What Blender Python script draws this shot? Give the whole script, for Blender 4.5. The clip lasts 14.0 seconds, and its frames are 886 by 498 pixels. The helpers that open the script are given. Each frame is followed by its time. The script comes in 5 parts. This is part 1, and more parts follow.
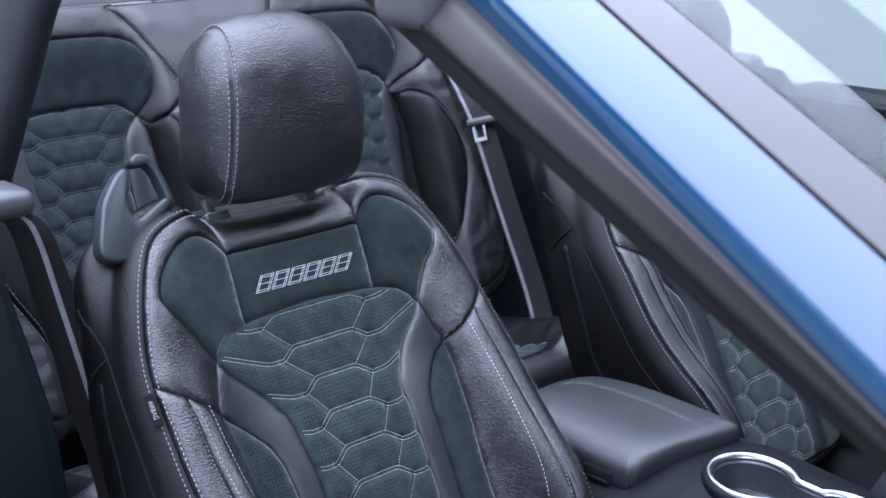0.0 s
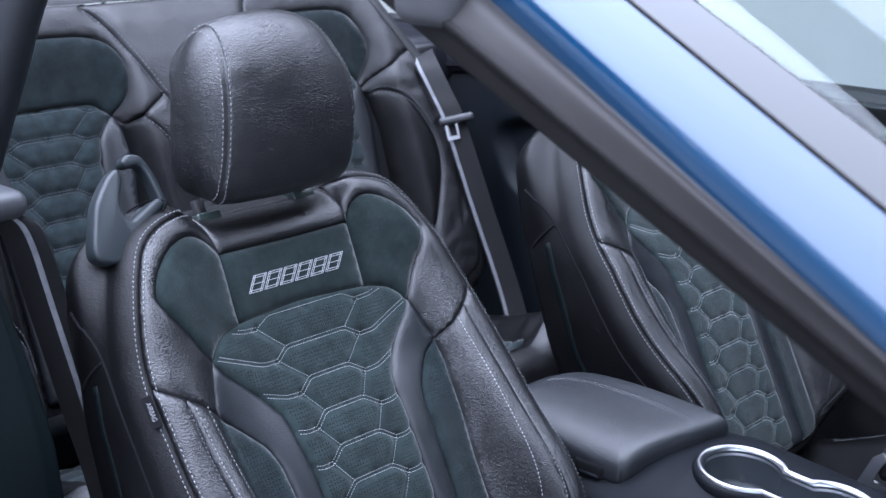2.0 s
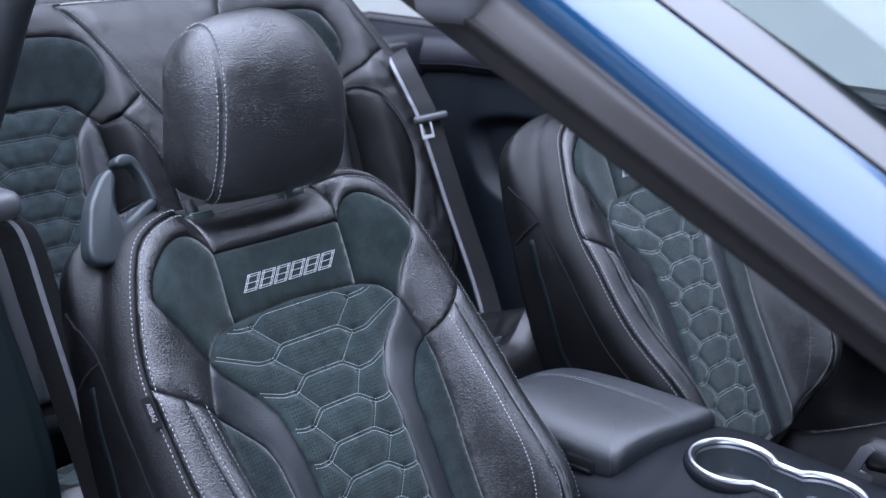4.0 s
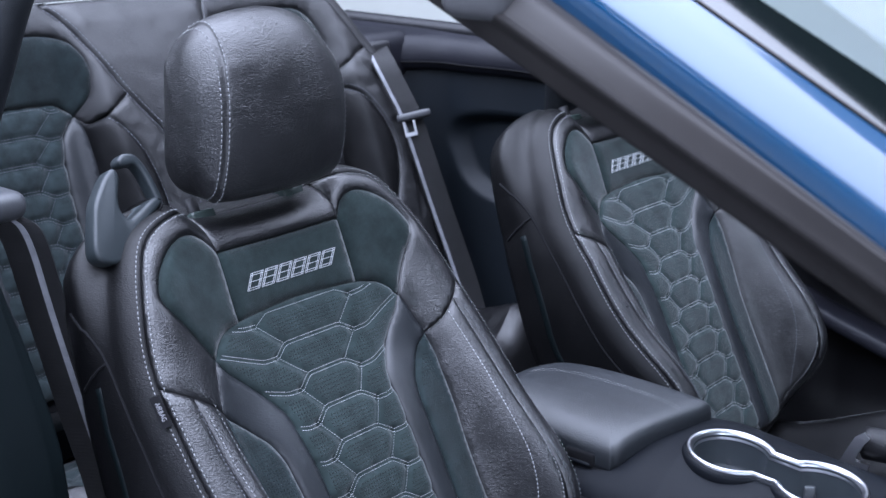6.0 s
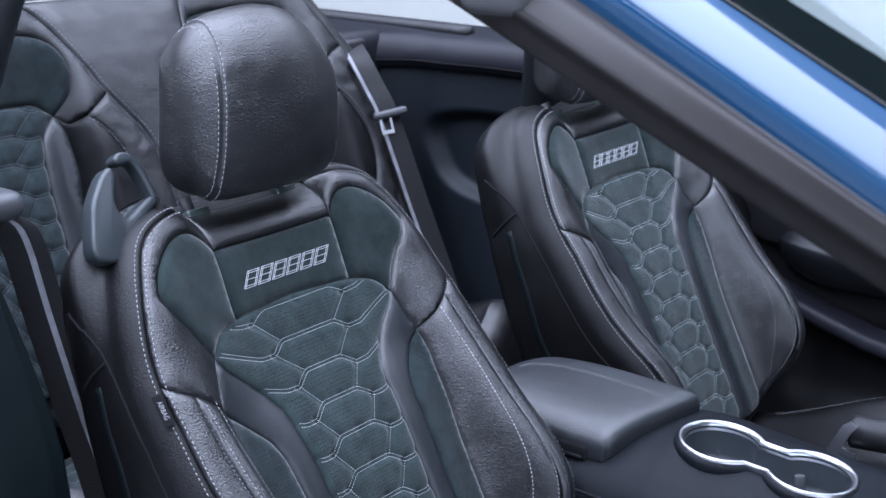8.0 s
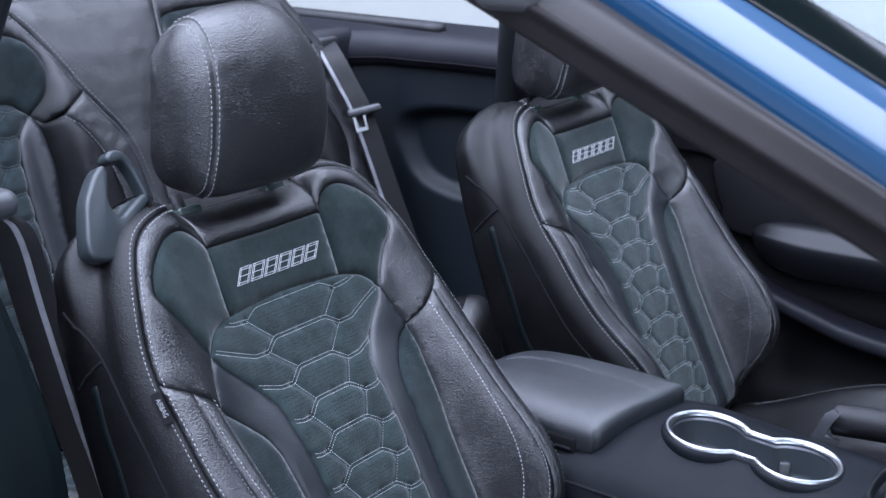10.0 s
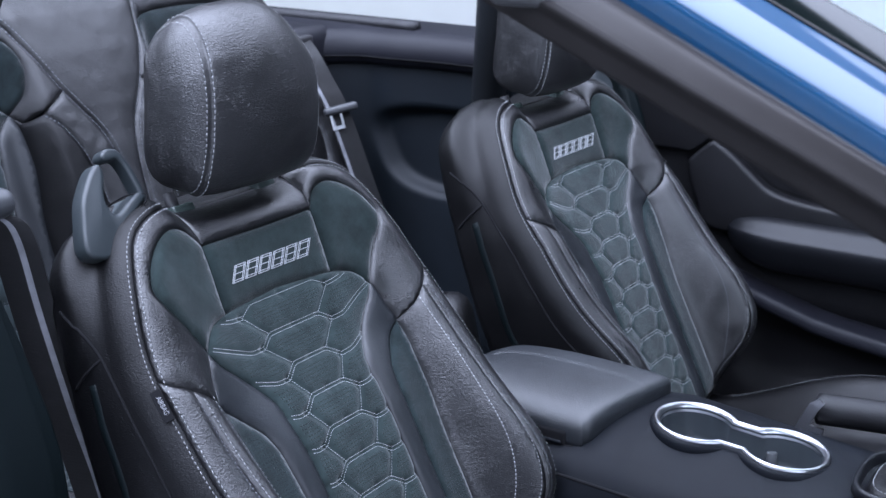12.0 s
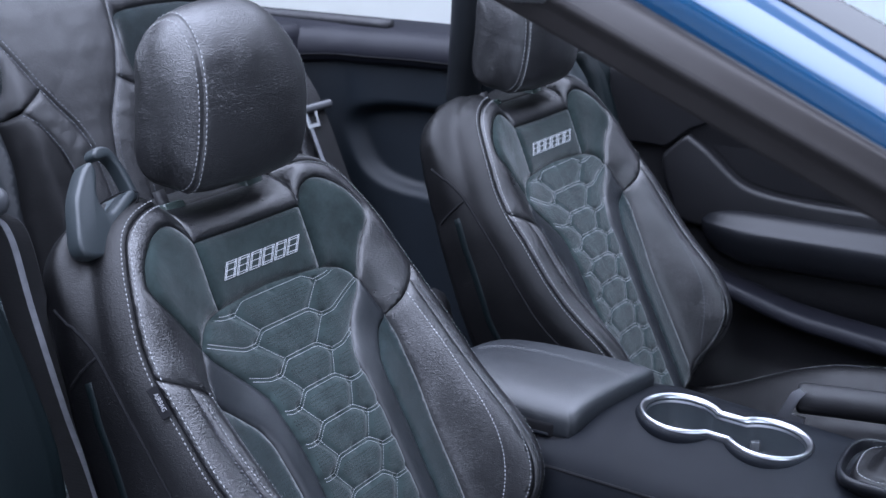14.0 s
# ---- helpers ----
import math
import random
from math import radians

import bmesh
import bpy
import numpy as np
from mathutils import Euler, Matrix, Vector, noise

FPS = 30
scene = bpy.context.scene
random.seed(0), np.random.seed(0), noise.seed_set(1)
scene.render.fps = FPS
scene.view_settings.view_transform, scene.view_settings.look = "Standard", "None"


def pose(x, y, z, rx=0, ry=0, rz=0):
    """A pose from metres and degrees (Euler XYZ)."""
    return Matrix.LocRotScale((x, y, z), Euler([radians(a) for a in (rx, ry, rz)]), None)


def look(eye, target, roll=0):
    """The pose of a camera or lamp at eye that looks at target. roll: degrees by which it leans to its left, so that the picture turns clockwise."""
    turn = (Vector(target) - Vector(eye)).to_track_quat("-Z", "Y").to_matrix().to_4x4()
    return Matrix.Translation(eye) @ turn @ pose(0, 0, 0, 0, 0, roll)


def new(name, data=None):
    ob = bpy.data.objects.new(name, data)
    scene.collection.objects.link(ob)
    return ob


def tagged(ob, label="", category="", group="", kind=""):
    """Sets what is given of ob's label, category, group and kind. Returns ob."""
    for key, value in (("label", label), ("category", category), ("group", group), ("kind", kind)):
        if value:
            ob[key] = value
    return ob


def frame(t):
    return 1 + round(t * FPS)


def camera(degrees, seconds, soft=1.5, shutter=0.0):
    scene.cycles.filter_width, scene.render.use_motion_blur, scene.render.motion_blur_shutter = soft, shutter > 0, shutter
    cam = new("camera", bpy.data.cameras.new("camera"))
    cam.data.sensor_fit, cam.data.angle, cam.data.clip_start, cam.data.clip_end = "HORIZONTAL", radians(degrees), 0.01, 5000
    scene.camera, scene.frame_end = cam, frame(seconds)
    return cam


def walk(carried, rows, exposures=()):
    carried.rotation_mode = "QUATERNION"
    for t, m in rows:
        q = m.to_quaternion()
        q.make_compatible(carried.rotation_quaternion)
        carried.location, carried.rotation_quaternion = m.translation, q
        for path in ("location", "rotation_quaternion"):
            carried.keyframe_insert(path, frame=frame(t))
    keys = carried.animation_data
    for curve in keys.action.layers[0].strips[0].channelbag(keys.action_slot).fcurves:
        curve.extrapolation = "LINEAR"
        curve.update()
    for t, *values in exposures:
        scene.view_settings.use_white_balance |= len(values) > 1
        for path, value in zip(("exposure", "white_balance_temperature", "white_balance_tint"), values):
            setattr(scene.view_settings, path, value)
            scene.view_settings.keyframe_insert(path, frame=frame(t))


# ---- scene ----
from mathutils import bvhtree
from mathutils.geometry import delaunay_2d_cdt

cam = camera(37.82, 14.0)
PATH = [
    (0, (-1.2311, -1.1559, 1.4432), (0.0764, 0.2422, 0.8637), -0.20),
    (0.5, (-1.2411, -1.1476, 1.4430), (0.0825, 0.2351, 0.8632), -0.16),
    (1, (-1.2510, -1.1393, 1.4428), (0.0863, 0.2300, 0.8629), -0.20),
    (1.5, (-1.2610, -1.1310, 1.4426), (0.0907, 0.2241, 0.8624), -0.16),
    (2, (-1.2708, -1.1228, 1.4425), (0.0944, 0.2187, 0.8622), -0.13),
    (2.5, (-1.2807, -1.1145, 1.4423), (0.0999, 0.2111, 0.8620), -0.08),
    (3, (-1.2905, -1.1063, 1.4421), (0.1048, 0.2038, 0.8616), -0.04),
    (5.5, (-1.3388, -1.0655, 1.4412), (0.1104, 0.1840, 0.8590), -0.01),
    (6, (-1.3483, -1.0574, 1.4410), (0.1120, 0.1788, 0.8583), -0.04),
    (6.5, (-1.3577, -1.0495, 1.4408), (0.1127, 0.1745, 0.8579), -0.05),
    (7, (-1.3671, -1.0416, 1.4406), (0.1158, 0.1669, 0.8570), -0.04),
    (7.5, (-1.3763, -1.0338, 1.4404), (0.1179, 0.1604, 0.8564), -0.02),
    (10, (-1.4216, -0.9959, 1.4394), (0.1279, 0.1241, 0.8524), 0.01),
    (10.5, (-1.4304, -0.9886, 1.4392), (0.1308, 0.1149, 0.8520), 0.06),
    (11, (-1.4391, -0.9815, 1.4390), (0.1333, 0.1060, 0.8516), 0.07),
    (11.5, (-1.4477, -0.9744, 1.4388), (0.1324, 0.1017, 0.8513), 0.09),
    (12, (-1.4562, -0.9675, 1.4386), (0.1321, 0.0963, 0.8507), 0.07),
    (12.5, (-1.4646, -0.9607, 1.4384), (0.1318, 0.0906, 0.8500), 0.05),
    (13, (-1.4729, -0.9541, 1.4381), (0.1326, 0.0831, 0.8495), 0.04),
    (13.5, (-1.4811, -0.9476, 1.4379), (0.1338, 0.0747, 0.8488), 0.07),
    (14, (-1.4892, -0.9413, 1.4377), (0.1359, 0.0647, 0.8484), 0.11),
]
walk(cam, [(t, look(eye, target, roll)) for t, eye, target, roll in PATH])
cam.data.dof.use_dof, cam.data.dof.focus_distance, cam.data.dof.aperture_fstop = True, 1.52, 10.0

# ---- world and light: a white studio under one wide ceiling softbox, plus added fill lamps ----
world = bpy.data.worlds.new("studio")
scene.world = world
world.use_nodes = True
world.node_tree.nodes["Background"].inputs["Color"].default_value = (0.60, 0.66, 0.80, 1)
world.node_tree.nodes["Background"].inputs["Strength"].default_value = 0.05


def area_lamp(name, at, to, sx, sy, watts, colour=(1, 1, 1)):
    data = bpy.data.lights.new(name, "AREA")
    data.shape, data.size, data.size_y, data.energy, data.color = "RECTANGLE", sx, sy, watts, colour
    ob = new(name, data)
    ob.matrix_world = look(at, to)
    return ob


COOL = (0.757, 0.85, 1.14)
area_lamp("ceiling_softbox_light", (-1.23, 0.75, 3.3), (-1.23, 0.75, 0), 4.4, 4.4, 640, COOL)
area_lamp("far_softbox_light", (2.3, -0.7, 3.3), (2.3, -0.7, 0), 2.0, 4.6, 165, COOL)
# Added fill from the front, no known source: lifts seat fronts and saddle.
area_lamp("front_fill_light", (-2.4, -3.4, 2.4), (-0.1, 0.0, 0.9), 2.8, 1.6, 80, COOL)
# Two unseen lamps, added so bright walls reflect in the blue pillar.
area_lamp("west_wall_fill_light", (-4.2, 0.6, 3.6), (-5.9, 0.6, 0.6), 8.0, 0.8, 420, COOL)
area_lamp("north_wall_fill_light", (-3.0, 5.0, 3.6), (-3.4, 6.8, 0.6), 4.6, 0.8, 225, (0.785, 0.84, 0.98))
# Unseen lamp, added to brighten the background wall.
area_lamp("far_wall_fill_light", (4.3, 4.6, 3.6), (6.2, 6.6, 0.9), 4.0, 0.8, 150, (0.76, 0.85, 0.94))
scene.view_settings.exposure = 0.0


# ---- materials ----
def material(name, colour, rough=0.5, metal=0.0, spec=0.5, sheen=0.0):
    m = bpy.data.materials.new(name)
    m.use_nodes = True
    b = m.node_tree.nodes["Principled BSDF"]
    b.inputs["Base Color"].default_value = (*colour, 1)
    b.inputs["Roughness"].default_value = rough
    b.inputs["Metallic"].default_value = metal
    b.inputs["Specular IOR Level"].default_value = spec
    if sheen:
        b.inputs["Sheen Weight"].default_value = sheen
        b.inputs["Sheen Roughness"].default_value = 0.4
    return m


def node(m, kind, **values):
    n = m.node_tree.nodes.new(kind)
    for k, v in values.items():
        n.inputs[k].default_value = v
    return n


def link(m, a, b):
    m.node_tree.links.new(a, b)


def coords(m):
    return node(m, "ShaderNodeTexCoord").outputs["Object"]


def mottle(m, colour, amount, scale, detail=4.0):
    """Base colour varied between darker and lighter by a noise."""
    n = node(m, "ShaderNodeTexNoise", Scale=scale, Detail=detail, Roughness=0.5 if detail < 6 else 0.68)
    link(m, coords(m), n.inputs["Vector"])
    r = m.node_tree.nodes.new("ShaderNodeValToRGB")
    r.color_ramp.elements[0].position, r.color_ramp.elements[1].position = 0.3, 0.7
    r.color_ramp.elements[0].color = (*[c * (1 - amount) for c in colour], 1)
    r.color_ramp.elements[1].color = (*[c * (1 + amount) for c in colour], 1)
    link(m, n.outputs["Fac"], r.inputs["Fac"])
    link(m, r.outputs["Color"], m.node_tree.nodes["Principled BSDF"].inputs["Base Color"])
    return r


def bump(m, height, strength, distance, onto=None):
    b = node(m, "ShaderNodeBump", Strength=strength, Distance=distance)
    link(m, height, b.inputs["Height"])
    if onto:
        link(m, onto.outputs["Normal"], b.inputs["Normal"])
    link(m, b.outputs["Normal"], m.node_tree.nodes["Principled BSDF"].inputs["Normal"])
    return b


def leather(name, colour, rough=0.42, grain=420, wrinkle=0.5, spec=0.5, crease=(0.34, 0.6, 1.0), fine=470.0):
    m = material(name, colour, rough, 0, spec)
    mottle(m, colour, 0.22, 9)
    v = node(m, "ShaderNodeTexVoronoi", Scale=grain)
    v.feature = "DISTANCE_TO_EDGE"
    link(m, coords(m), v.inputs["Vector"])
    lo = bump(m, v.outputs["Distance"], 0.40, 0.0008)
    # thin creases that run across the seat: narrow valleys along the level lines of a stretched noise
    n = node(m, "ShaderNodeTexNoise", Scale=fine, Detail=1.5, Roughness=0.5, Distortion=0.5)
    stretch = node(m, "ShaderNodeMapping")
    stretch.inputs["Scale"].default_value = crease
    link(m, coords(m), stretch.inputs["Vector"])
    link(m, stretch.outputs["Vector"], n.inputs["Vector"])

    def calc(op, a, b):
        k = m.node_tree.nodes.new("ShaderNodeMath")
        k.operation = op
        for i, x in enumerate((a, b)):
            if isinstance(x, float):
                k.inputs[i].default_value = x
            else:
                link(m, x, k.inputs[i])
        return k.outputs["Value"]

    ridge = calc("MINIMUM", calc("MULTIPLY", calc("ABSOLUTE", calc("SUBTRACT", n.outputs["Fac"], 0.5), 0.0), 7.0), 1.0)
    # crowded in some spots and faint in others
    crowd = node(m, "ShaderNodeTexNoise", Scale=26.0, Detail=2.0)
    link(m, coords(m), crowd.inputs["Vector"])
    some = node(m, "ShaderNodeMapRange")
    some.inputs["From Min"].default_value, some.inputs["From Max"].default_value = 0.35, 0.68
    some.inputs["To Min"].default_value, some.inputs["To Max"].default_value = 0.35, 1.2
    link(m, crowd.outputs["Fac"], some.inputs["Value"])
    high = calc("MULTIPLY", ridge, some.outputs["Result"])
    mid = bump(m, high, 0.72 * wrinkle, 0.0004, lo)
    big = node(m, "ShaderNodeTexNoise", Scale=16.0, Detail=3.0)
    link(m, coords(m), big.inputs["Vector"])
    bump(m, big.outputs["Fac"], 0.05 * wrinkle, 0.012, mid)
    # worn shine differs from spot to spot
    w = node(m, "ShaderNodeTexNoise", Scale=38.0, Detail=6.0)
    link(m, coords(m), w.inputs["Vector"])
    r = node(m, "ShaderNodeMapRange")
    r.inputs["To Min"].default_value, r.inputs["To Max"].default_value = rough - 0.08, rough + 0.1
    link(m, w.outputs["Fac"], r.inputs["Value"])
    link(m, r.outputs["Result"], m.node_tree.nodes["Principled BSDF"].inputs["Roughness"])
    return m


def suede(name, colour, holes=False):
    m = material(name, colour, 0.95, 0, 0.15, 0.25)
    ramp = mottle(m, colour, 0.42, 42, 8.0)
    n = node(m, "ShaderNodeTexNoise", Scale=900.0, Detail=3.0)
    link(m, coords(m), n.inputs["Vector"])
    low = bump(m, n.outputs["Fac"], 0.5, 0.0012)
    if holes:
        # short punched dashes, lying and standing by turns, kept clear of the seams
        def calc(op, a, b=0.0):
            k = m.node_tree.nodes.new("ShaderNodeMath")
            k.operation = op
            for i, x in enumerate((a, b)):
                if isinstance(x, float):
                    k.inputs[i].default_value = x
                else:
                    link(m, x, k.inputs[i])
            return k.outputs["Value"]

        xyz = m.node_tree.nodes.new("ShaderNodeSeparateXYZ")
        link(m, coords(m), xyz.inputs["Vector"])
        u, w = calc("MULTIPLY", xyz.outputs["X"], 235.0), calc("MULTIPLY", xyz.outputs["Z"], 265.0)
        fu = calc("ABSOLUTE", calc("SUBTRACT", calc("FRACT", u), 0.5))
        fw = calc("ABSOLUTE", calc("SUBTRACT", calc("FRACT", w), 0.5))
        odd = calc("FLOORED_MODULO", calc("ADD", calc("FLOOR", u), calc("FLOOR", w)), 2.0)
        even = calc("SUBTRACT", 1.0, odd)
        long = calc("ADD", calc("MULTIPLY", fu, odd), calc("MULTIPLY", fw, even))
        thin = calc("ADD", calc("MULTIPLY", fw, odd), calc("MULTIPLY", fu, even))
        hole = calc("MULTIPLY", calc("LESS_THAN", long, 0.38), calc("LESS_THAN", thin, 0.15))
        keep = node(m, "ShaderNodeAttribute")
        keep.attribute_name = "margin"
        hole = calc("MULTIPLY", hole, calc("GREATER_THAN", keep.outputs["Fac"], 0.0075))
        full = calc("SUBTRACT", 1.0, hole)
        mix = m.node_tree.nodes.new("ShaderNodeMix")
        mix.data_type = "RGBA"
        mix.inputs["A"].default_value = (*[x * 0.22 for x in colour], 1)
        link(m, full, mix.inputs["Factor"])
        link(m, ramp.outputs["Color"], mix.inputs["B"])
        link(m, mix.outputs["Result"], m.node_tree.nodes["Principled BSDF"].inputs["Base Color"])
        bump(m, full, 0.5, 0.0008, low)
    return m


def plastic(name, colour, rough=0.5, grain=500, depth=0.0006, spec=0.5):
    m = material(name, colour, rough, 0, spec)
    mottle(m, colour, 0.12, 14)
    n = node(m, "ShaderNodeTexNoise", Scale=grain, Detail=2.0)
    link(m, coords(m), n.inputs["Vector"])
    bump(m, n.outputs["Fac"], 0.4, depth)
    return m


def webbing_material(name, colour):
    m = material(name, colour, 0.6, 0, 0.4)
    w = node(m, "ShaderNodeTexWave", Scale=190.0, Distortion=0.4)
    w.bands_direction = "Z"
    link(m, coords(m), w.inputs["Vector"])
    bump(m, w.outputs["Fac"], 0.35, 0.0012)
    mottle(m, colour, 0.2, 60)
    return m


LEATHER = leather("black_leather", (0.0070, 0.0070, 0.0080), 0.30, 520, 0.95, 0.74)
LEATHER_HEAD = leather("headrest_leather", (0.0075, 0.0075, 0.0085), 0.36, 560, 0.95, 0.8, (0.30, 0.55, 1.0), 480.0)
# Base lowered below LEATHER to paint the seat flanks' shade; cushions share it.
LEATHER_SIDE = leather("smooth_darkened_leather", (0.0030, 0.0030, 0.0035), 0.40, 600, 0.6, 0.27)
LEATHER_GREY = leather("grey_leather", (0.0115, 0.0135, 0.016), 0.40, 640, 0.4, 0.6)
LEATHER_REAR = leather("rear_leather", (0.0085, 0.0085, 0.0095), 0.42, 640, 0.9, 0.6)
SUEDE = suede("teal_suede", (0.0135, 0.0215, 0.0212))
SUEDE_HOLES = suede("perforated_teal_suede", (0.0205, 0.0310, 0.0308), True)
# SUEDE_HOLES darkened: the bolster inlay's shade is put into the colour.
SHADED_HOLES = suede("perforated_shaded_suede", (0.014, 0.0215, 0.0225), True)
REAR_SUEDE = suede("rear_suede", (0.0155, 0.023, 0.0245))
# REAR_SUEDE again, darkened: shade on the plain panel is put into the colour.
REAR_SHADED = suede("rear_shaded_suede", (0.0095, 0.015, 0.016))
THREAD_PALE = material("pale_thread", (0.38, 0.39, 0.40), 0.65)
THREAD = material("grey_thread", (0.20, 0.205, 0.21), 0.7)
THREAD_DARK = material("slate_thread", (0.10, 0.107, 0.12), 0.7)
SILVER_THREAD = material("silver_thread", (0.36, 0.37, 0.38), 0.55)
SEAM = material("seam_black", (0.004, 0.004, 0.005), 0.9, 0, 0.2)
PLASTIC = plastic("charcoal_plastic", (0.0042, 0.0052, 0.0072), 0.52, 700, 0.0004, 0.11)
DOOR_BLACK = plastic("black_door_vinyl", (0.005, 0.005, 0.006), 0.5, 400, 0.0006, 0.3)
DOOR_SLATE = plastic("slate_door_vinyl", (0.0055, 0.006, 0.0075), 0.36, 400, 0.0005, 0.27)
PLASTIC_GREY = plastic("grey_plastic", (0.04, 0.042, 0.046), 0.4)
GUIDE_GREY = plastic("teal_grey_plastic", (0.020, 0.026, 0.029), 0.42, 600, 0.0005)
# GUIDE_GREY made paler to paint the light on the valley's floor.
GUIDE_LIT = plastic("lit_teal_plastic", (0.06, 0.072, 0.078), 0.45, 600, 0.0005)
PILLAR_TEAL = plastic("black_teal_trim", (0.0025, 0.005, 0.0058), 0.55, 300, 0.0006, 0.12)
TRIM_TEAL = plastic("dark_teal_trim", (0.0055, 0.0085, 0.012), 0.55, 300, 0.0006, 0.3)
TRIM_SOFT = plastic("soft_slate_trim", (0.0085, 0.0088, 0.0125), 0.5, 500, 0.0005, 0.22)
PILLAR_TRIM = plastic("warm_grey_pillar_trim", (0.0135, 0.0120, 0.0118), 0.6, 700, 0.0003, 0.12)
# Lightened to paint the light on the well walls.
WELL = plastic("lit_well_plastic", (0.024, 0.029, 0.033), 0.34, 600, 0.0003, 0.6)
# Base raised to grey-green to paint the reflection on the black sleeves.
SLEEVE = plastic("sleeve_sheen_plastic", (0.045, 0.062, 0.058), 0.22, 700, 0.0002, 0.6)
RUBBER = plastic("black_rubber", (0.010, 0.010, 0.012), 0.6)
CHROME = material("chrome", (0.42, 0.42, 0.44), 0.28, 1.0)
STEEL = material("satin_steel", (0.5, 0.5, 0.52), 0.28, 1.0)
BELT = webbing_material("black_webbing", (0.0045, 0.0045, 0.0055))
BELT_EDGE = webbing_material("silver_webbing", (0.20, 0.205, 0.225))
CARPET = plastic("black_carpet", (0.008, 0.008, 0.009), 0.95, 900, 0.003, 0.1)
LABEL_WHITE = material("label_white", (0.22, 0.22, 0.23), 0.8, 0, 0.1)
LABEL_BLACK = material("label_black", (0.006, 0.006, 0.007), 0.8, 0, 0.1)
SEAL_GREY = plastic("grey_seal_rubber", (0.025, 0.0225, 0.022), 0.5, 700, 0.0003, 0.2)
SEAL_PALE = plastic("pale_grey_rubber", (0.05, 0.05, 0.053), 0.45, 700, 0.0003)
PAINT = material("blue_metallic_paint", (0.0004, 0.034, 0.085), 0.4, 0.0, 0.08)
_p = PAINT.node_tree.nodes["Principled BSDF"].inputs
_p["Coat Weight"].default_value, _p["Coat Roughness"].default_value, _p["Coat IOR"].default_value = 0.66, 0.05, 1.6
FLOOR_MAT = plastic("studio_floor_paint", (0.27, 0.275, 0.28), 0.5, 60, 0.001)
WALL_MAT = material("studio_wall_paint", (0.74, 0.76, 0.78), 0.85)
mottle(WALL_MAT, (0.74, 0.76, 0.78), 0.02, 3)
CEILING_MAT = plastic("dark_ceiling_paint", (0.03, 0.04, 0.04), 0.8, 40, 0.001)
FRIT = material("black_glass_border", (0.003, 0.005, 0.005), 0.04, 0, 0.38)
GLASS = bpy.data.materials.new("windshield_glass")
GLASS.use_nodes = True
_b = GLASS.node_tree.nodes["Principled BSDF"]
_b.inputs["Base Color"].default_value = (0.74, 0.84, 0.815, 1)
_b.inputs["Roughness"].default_value = 0.0
_b.inputs["Transmission Weight"].default_value = 1.0
_b.inputs["IOR"].default_value = 1.17


# ---- mesh helpers ----
def thing(name, label, category, at=(0, 0, 0), group="", kind=""):
    ob = new(name)
    ob.location = at
    return tagged(ob, label, category, group, kind)


def place(ob, parent):
    """Hang a part, whose mesh is in world metres, under its thing."""
    if parent is not None:
        ob.parent = parent
        root = parent
        shift = Vector(parent.location)
        while root.parent is not None:
            root = root.parent
            shift += Vector(root.location)
        ob.location = -shift
    return ob


def part(name, verts, faces, mat, parent=None, label="", smooth=True):
    me = bpy.data.meshes.new(name)
    me.from_pydata([tuple(map(float, v)) for v in verts], [], [tuple(int(i) for i in f) for f in faces])
    me.materials.append(mat)
    if smooth:
        me.polygons.foreach_set("use_smooth", [True] * len(me.polygons))
    me.update()
    ob = place(new(name, me), parent)
    if label:
        tagged(ob, label)
    return ob


def part_bm(name, bm, mat, parent=None, label="", smooth=True):
    bmesh.ops.recalc_face_normals(bm, faces=bm.faces)
    me = bpy.data.meshes.new(name)
    bm.to_mesh(me)
    bm.free()
    me.materials.append(mat)
    if smooth:
        me.polygons.foreach_set("use_smooth", [True] * len(me.polygons))
    ob = place(new(name, me), parent)
    if label:
        tagged(ob, label)
    return ob


def sharp(ob, degrees=35):
    """Keep edges steeper than that hard under smooth shading."""
    ob.data.set_sharp_from_angle(angle=radians(degrees))
    return ob


def spline(points, per=8, closed=False):
    """A Catmull-Rom curve through points of any dimension."""
    p = np.array(points, float)
    n = len(p)
    out = []
    for i in range(n if closed else n - 1):
        a, b, c, d = (p[(i + k) % n] if closed else p[min(max(i + k, 0), n - 1)] for k in (-1, 0, 1, 2))
        for t in np.arange(per) / per:
            out.append(0.5 * (2 * b + (c - a) * t + (2 * a - 5 * b + 4 * c - d) * t**2 + (3 * b - a - 3 * c + d) * t**3))
    if not closed:
        out.append(p[-1])
    return np.array(out)


def evenly(points, step, closed=False):
    """The same line in even steps."""
    p = np.array(points, float)
    if closed:
        p = np.vstack([p, p[:1]])
    run = np.r_[0, np.cumsum(np.linalg.norm(np.diff(p, axis=0), axis=1))]
    n = max(int(round(run[-1] / step)), 2)
    at = np.linspace(0, run[-1], n + 1)
    q = np.stack([np.interp(at, run, p[:, k]) for k in range(p.shape[1])], 1)
    return q[:-1] if closed else q


def mirrored(points):
    """A right half from the top middle to the bottom middle, closed by its mirror image."""
    p = np.array(points, float)
    other = p[::-1] * [-1, 1]
    if abs(p[-1][0]) < 1e-6:
        other = other[1:]
    if abs(p[0][0]) < 1e-6:
        other = other[:-1]
    return np.vstack([p, other])


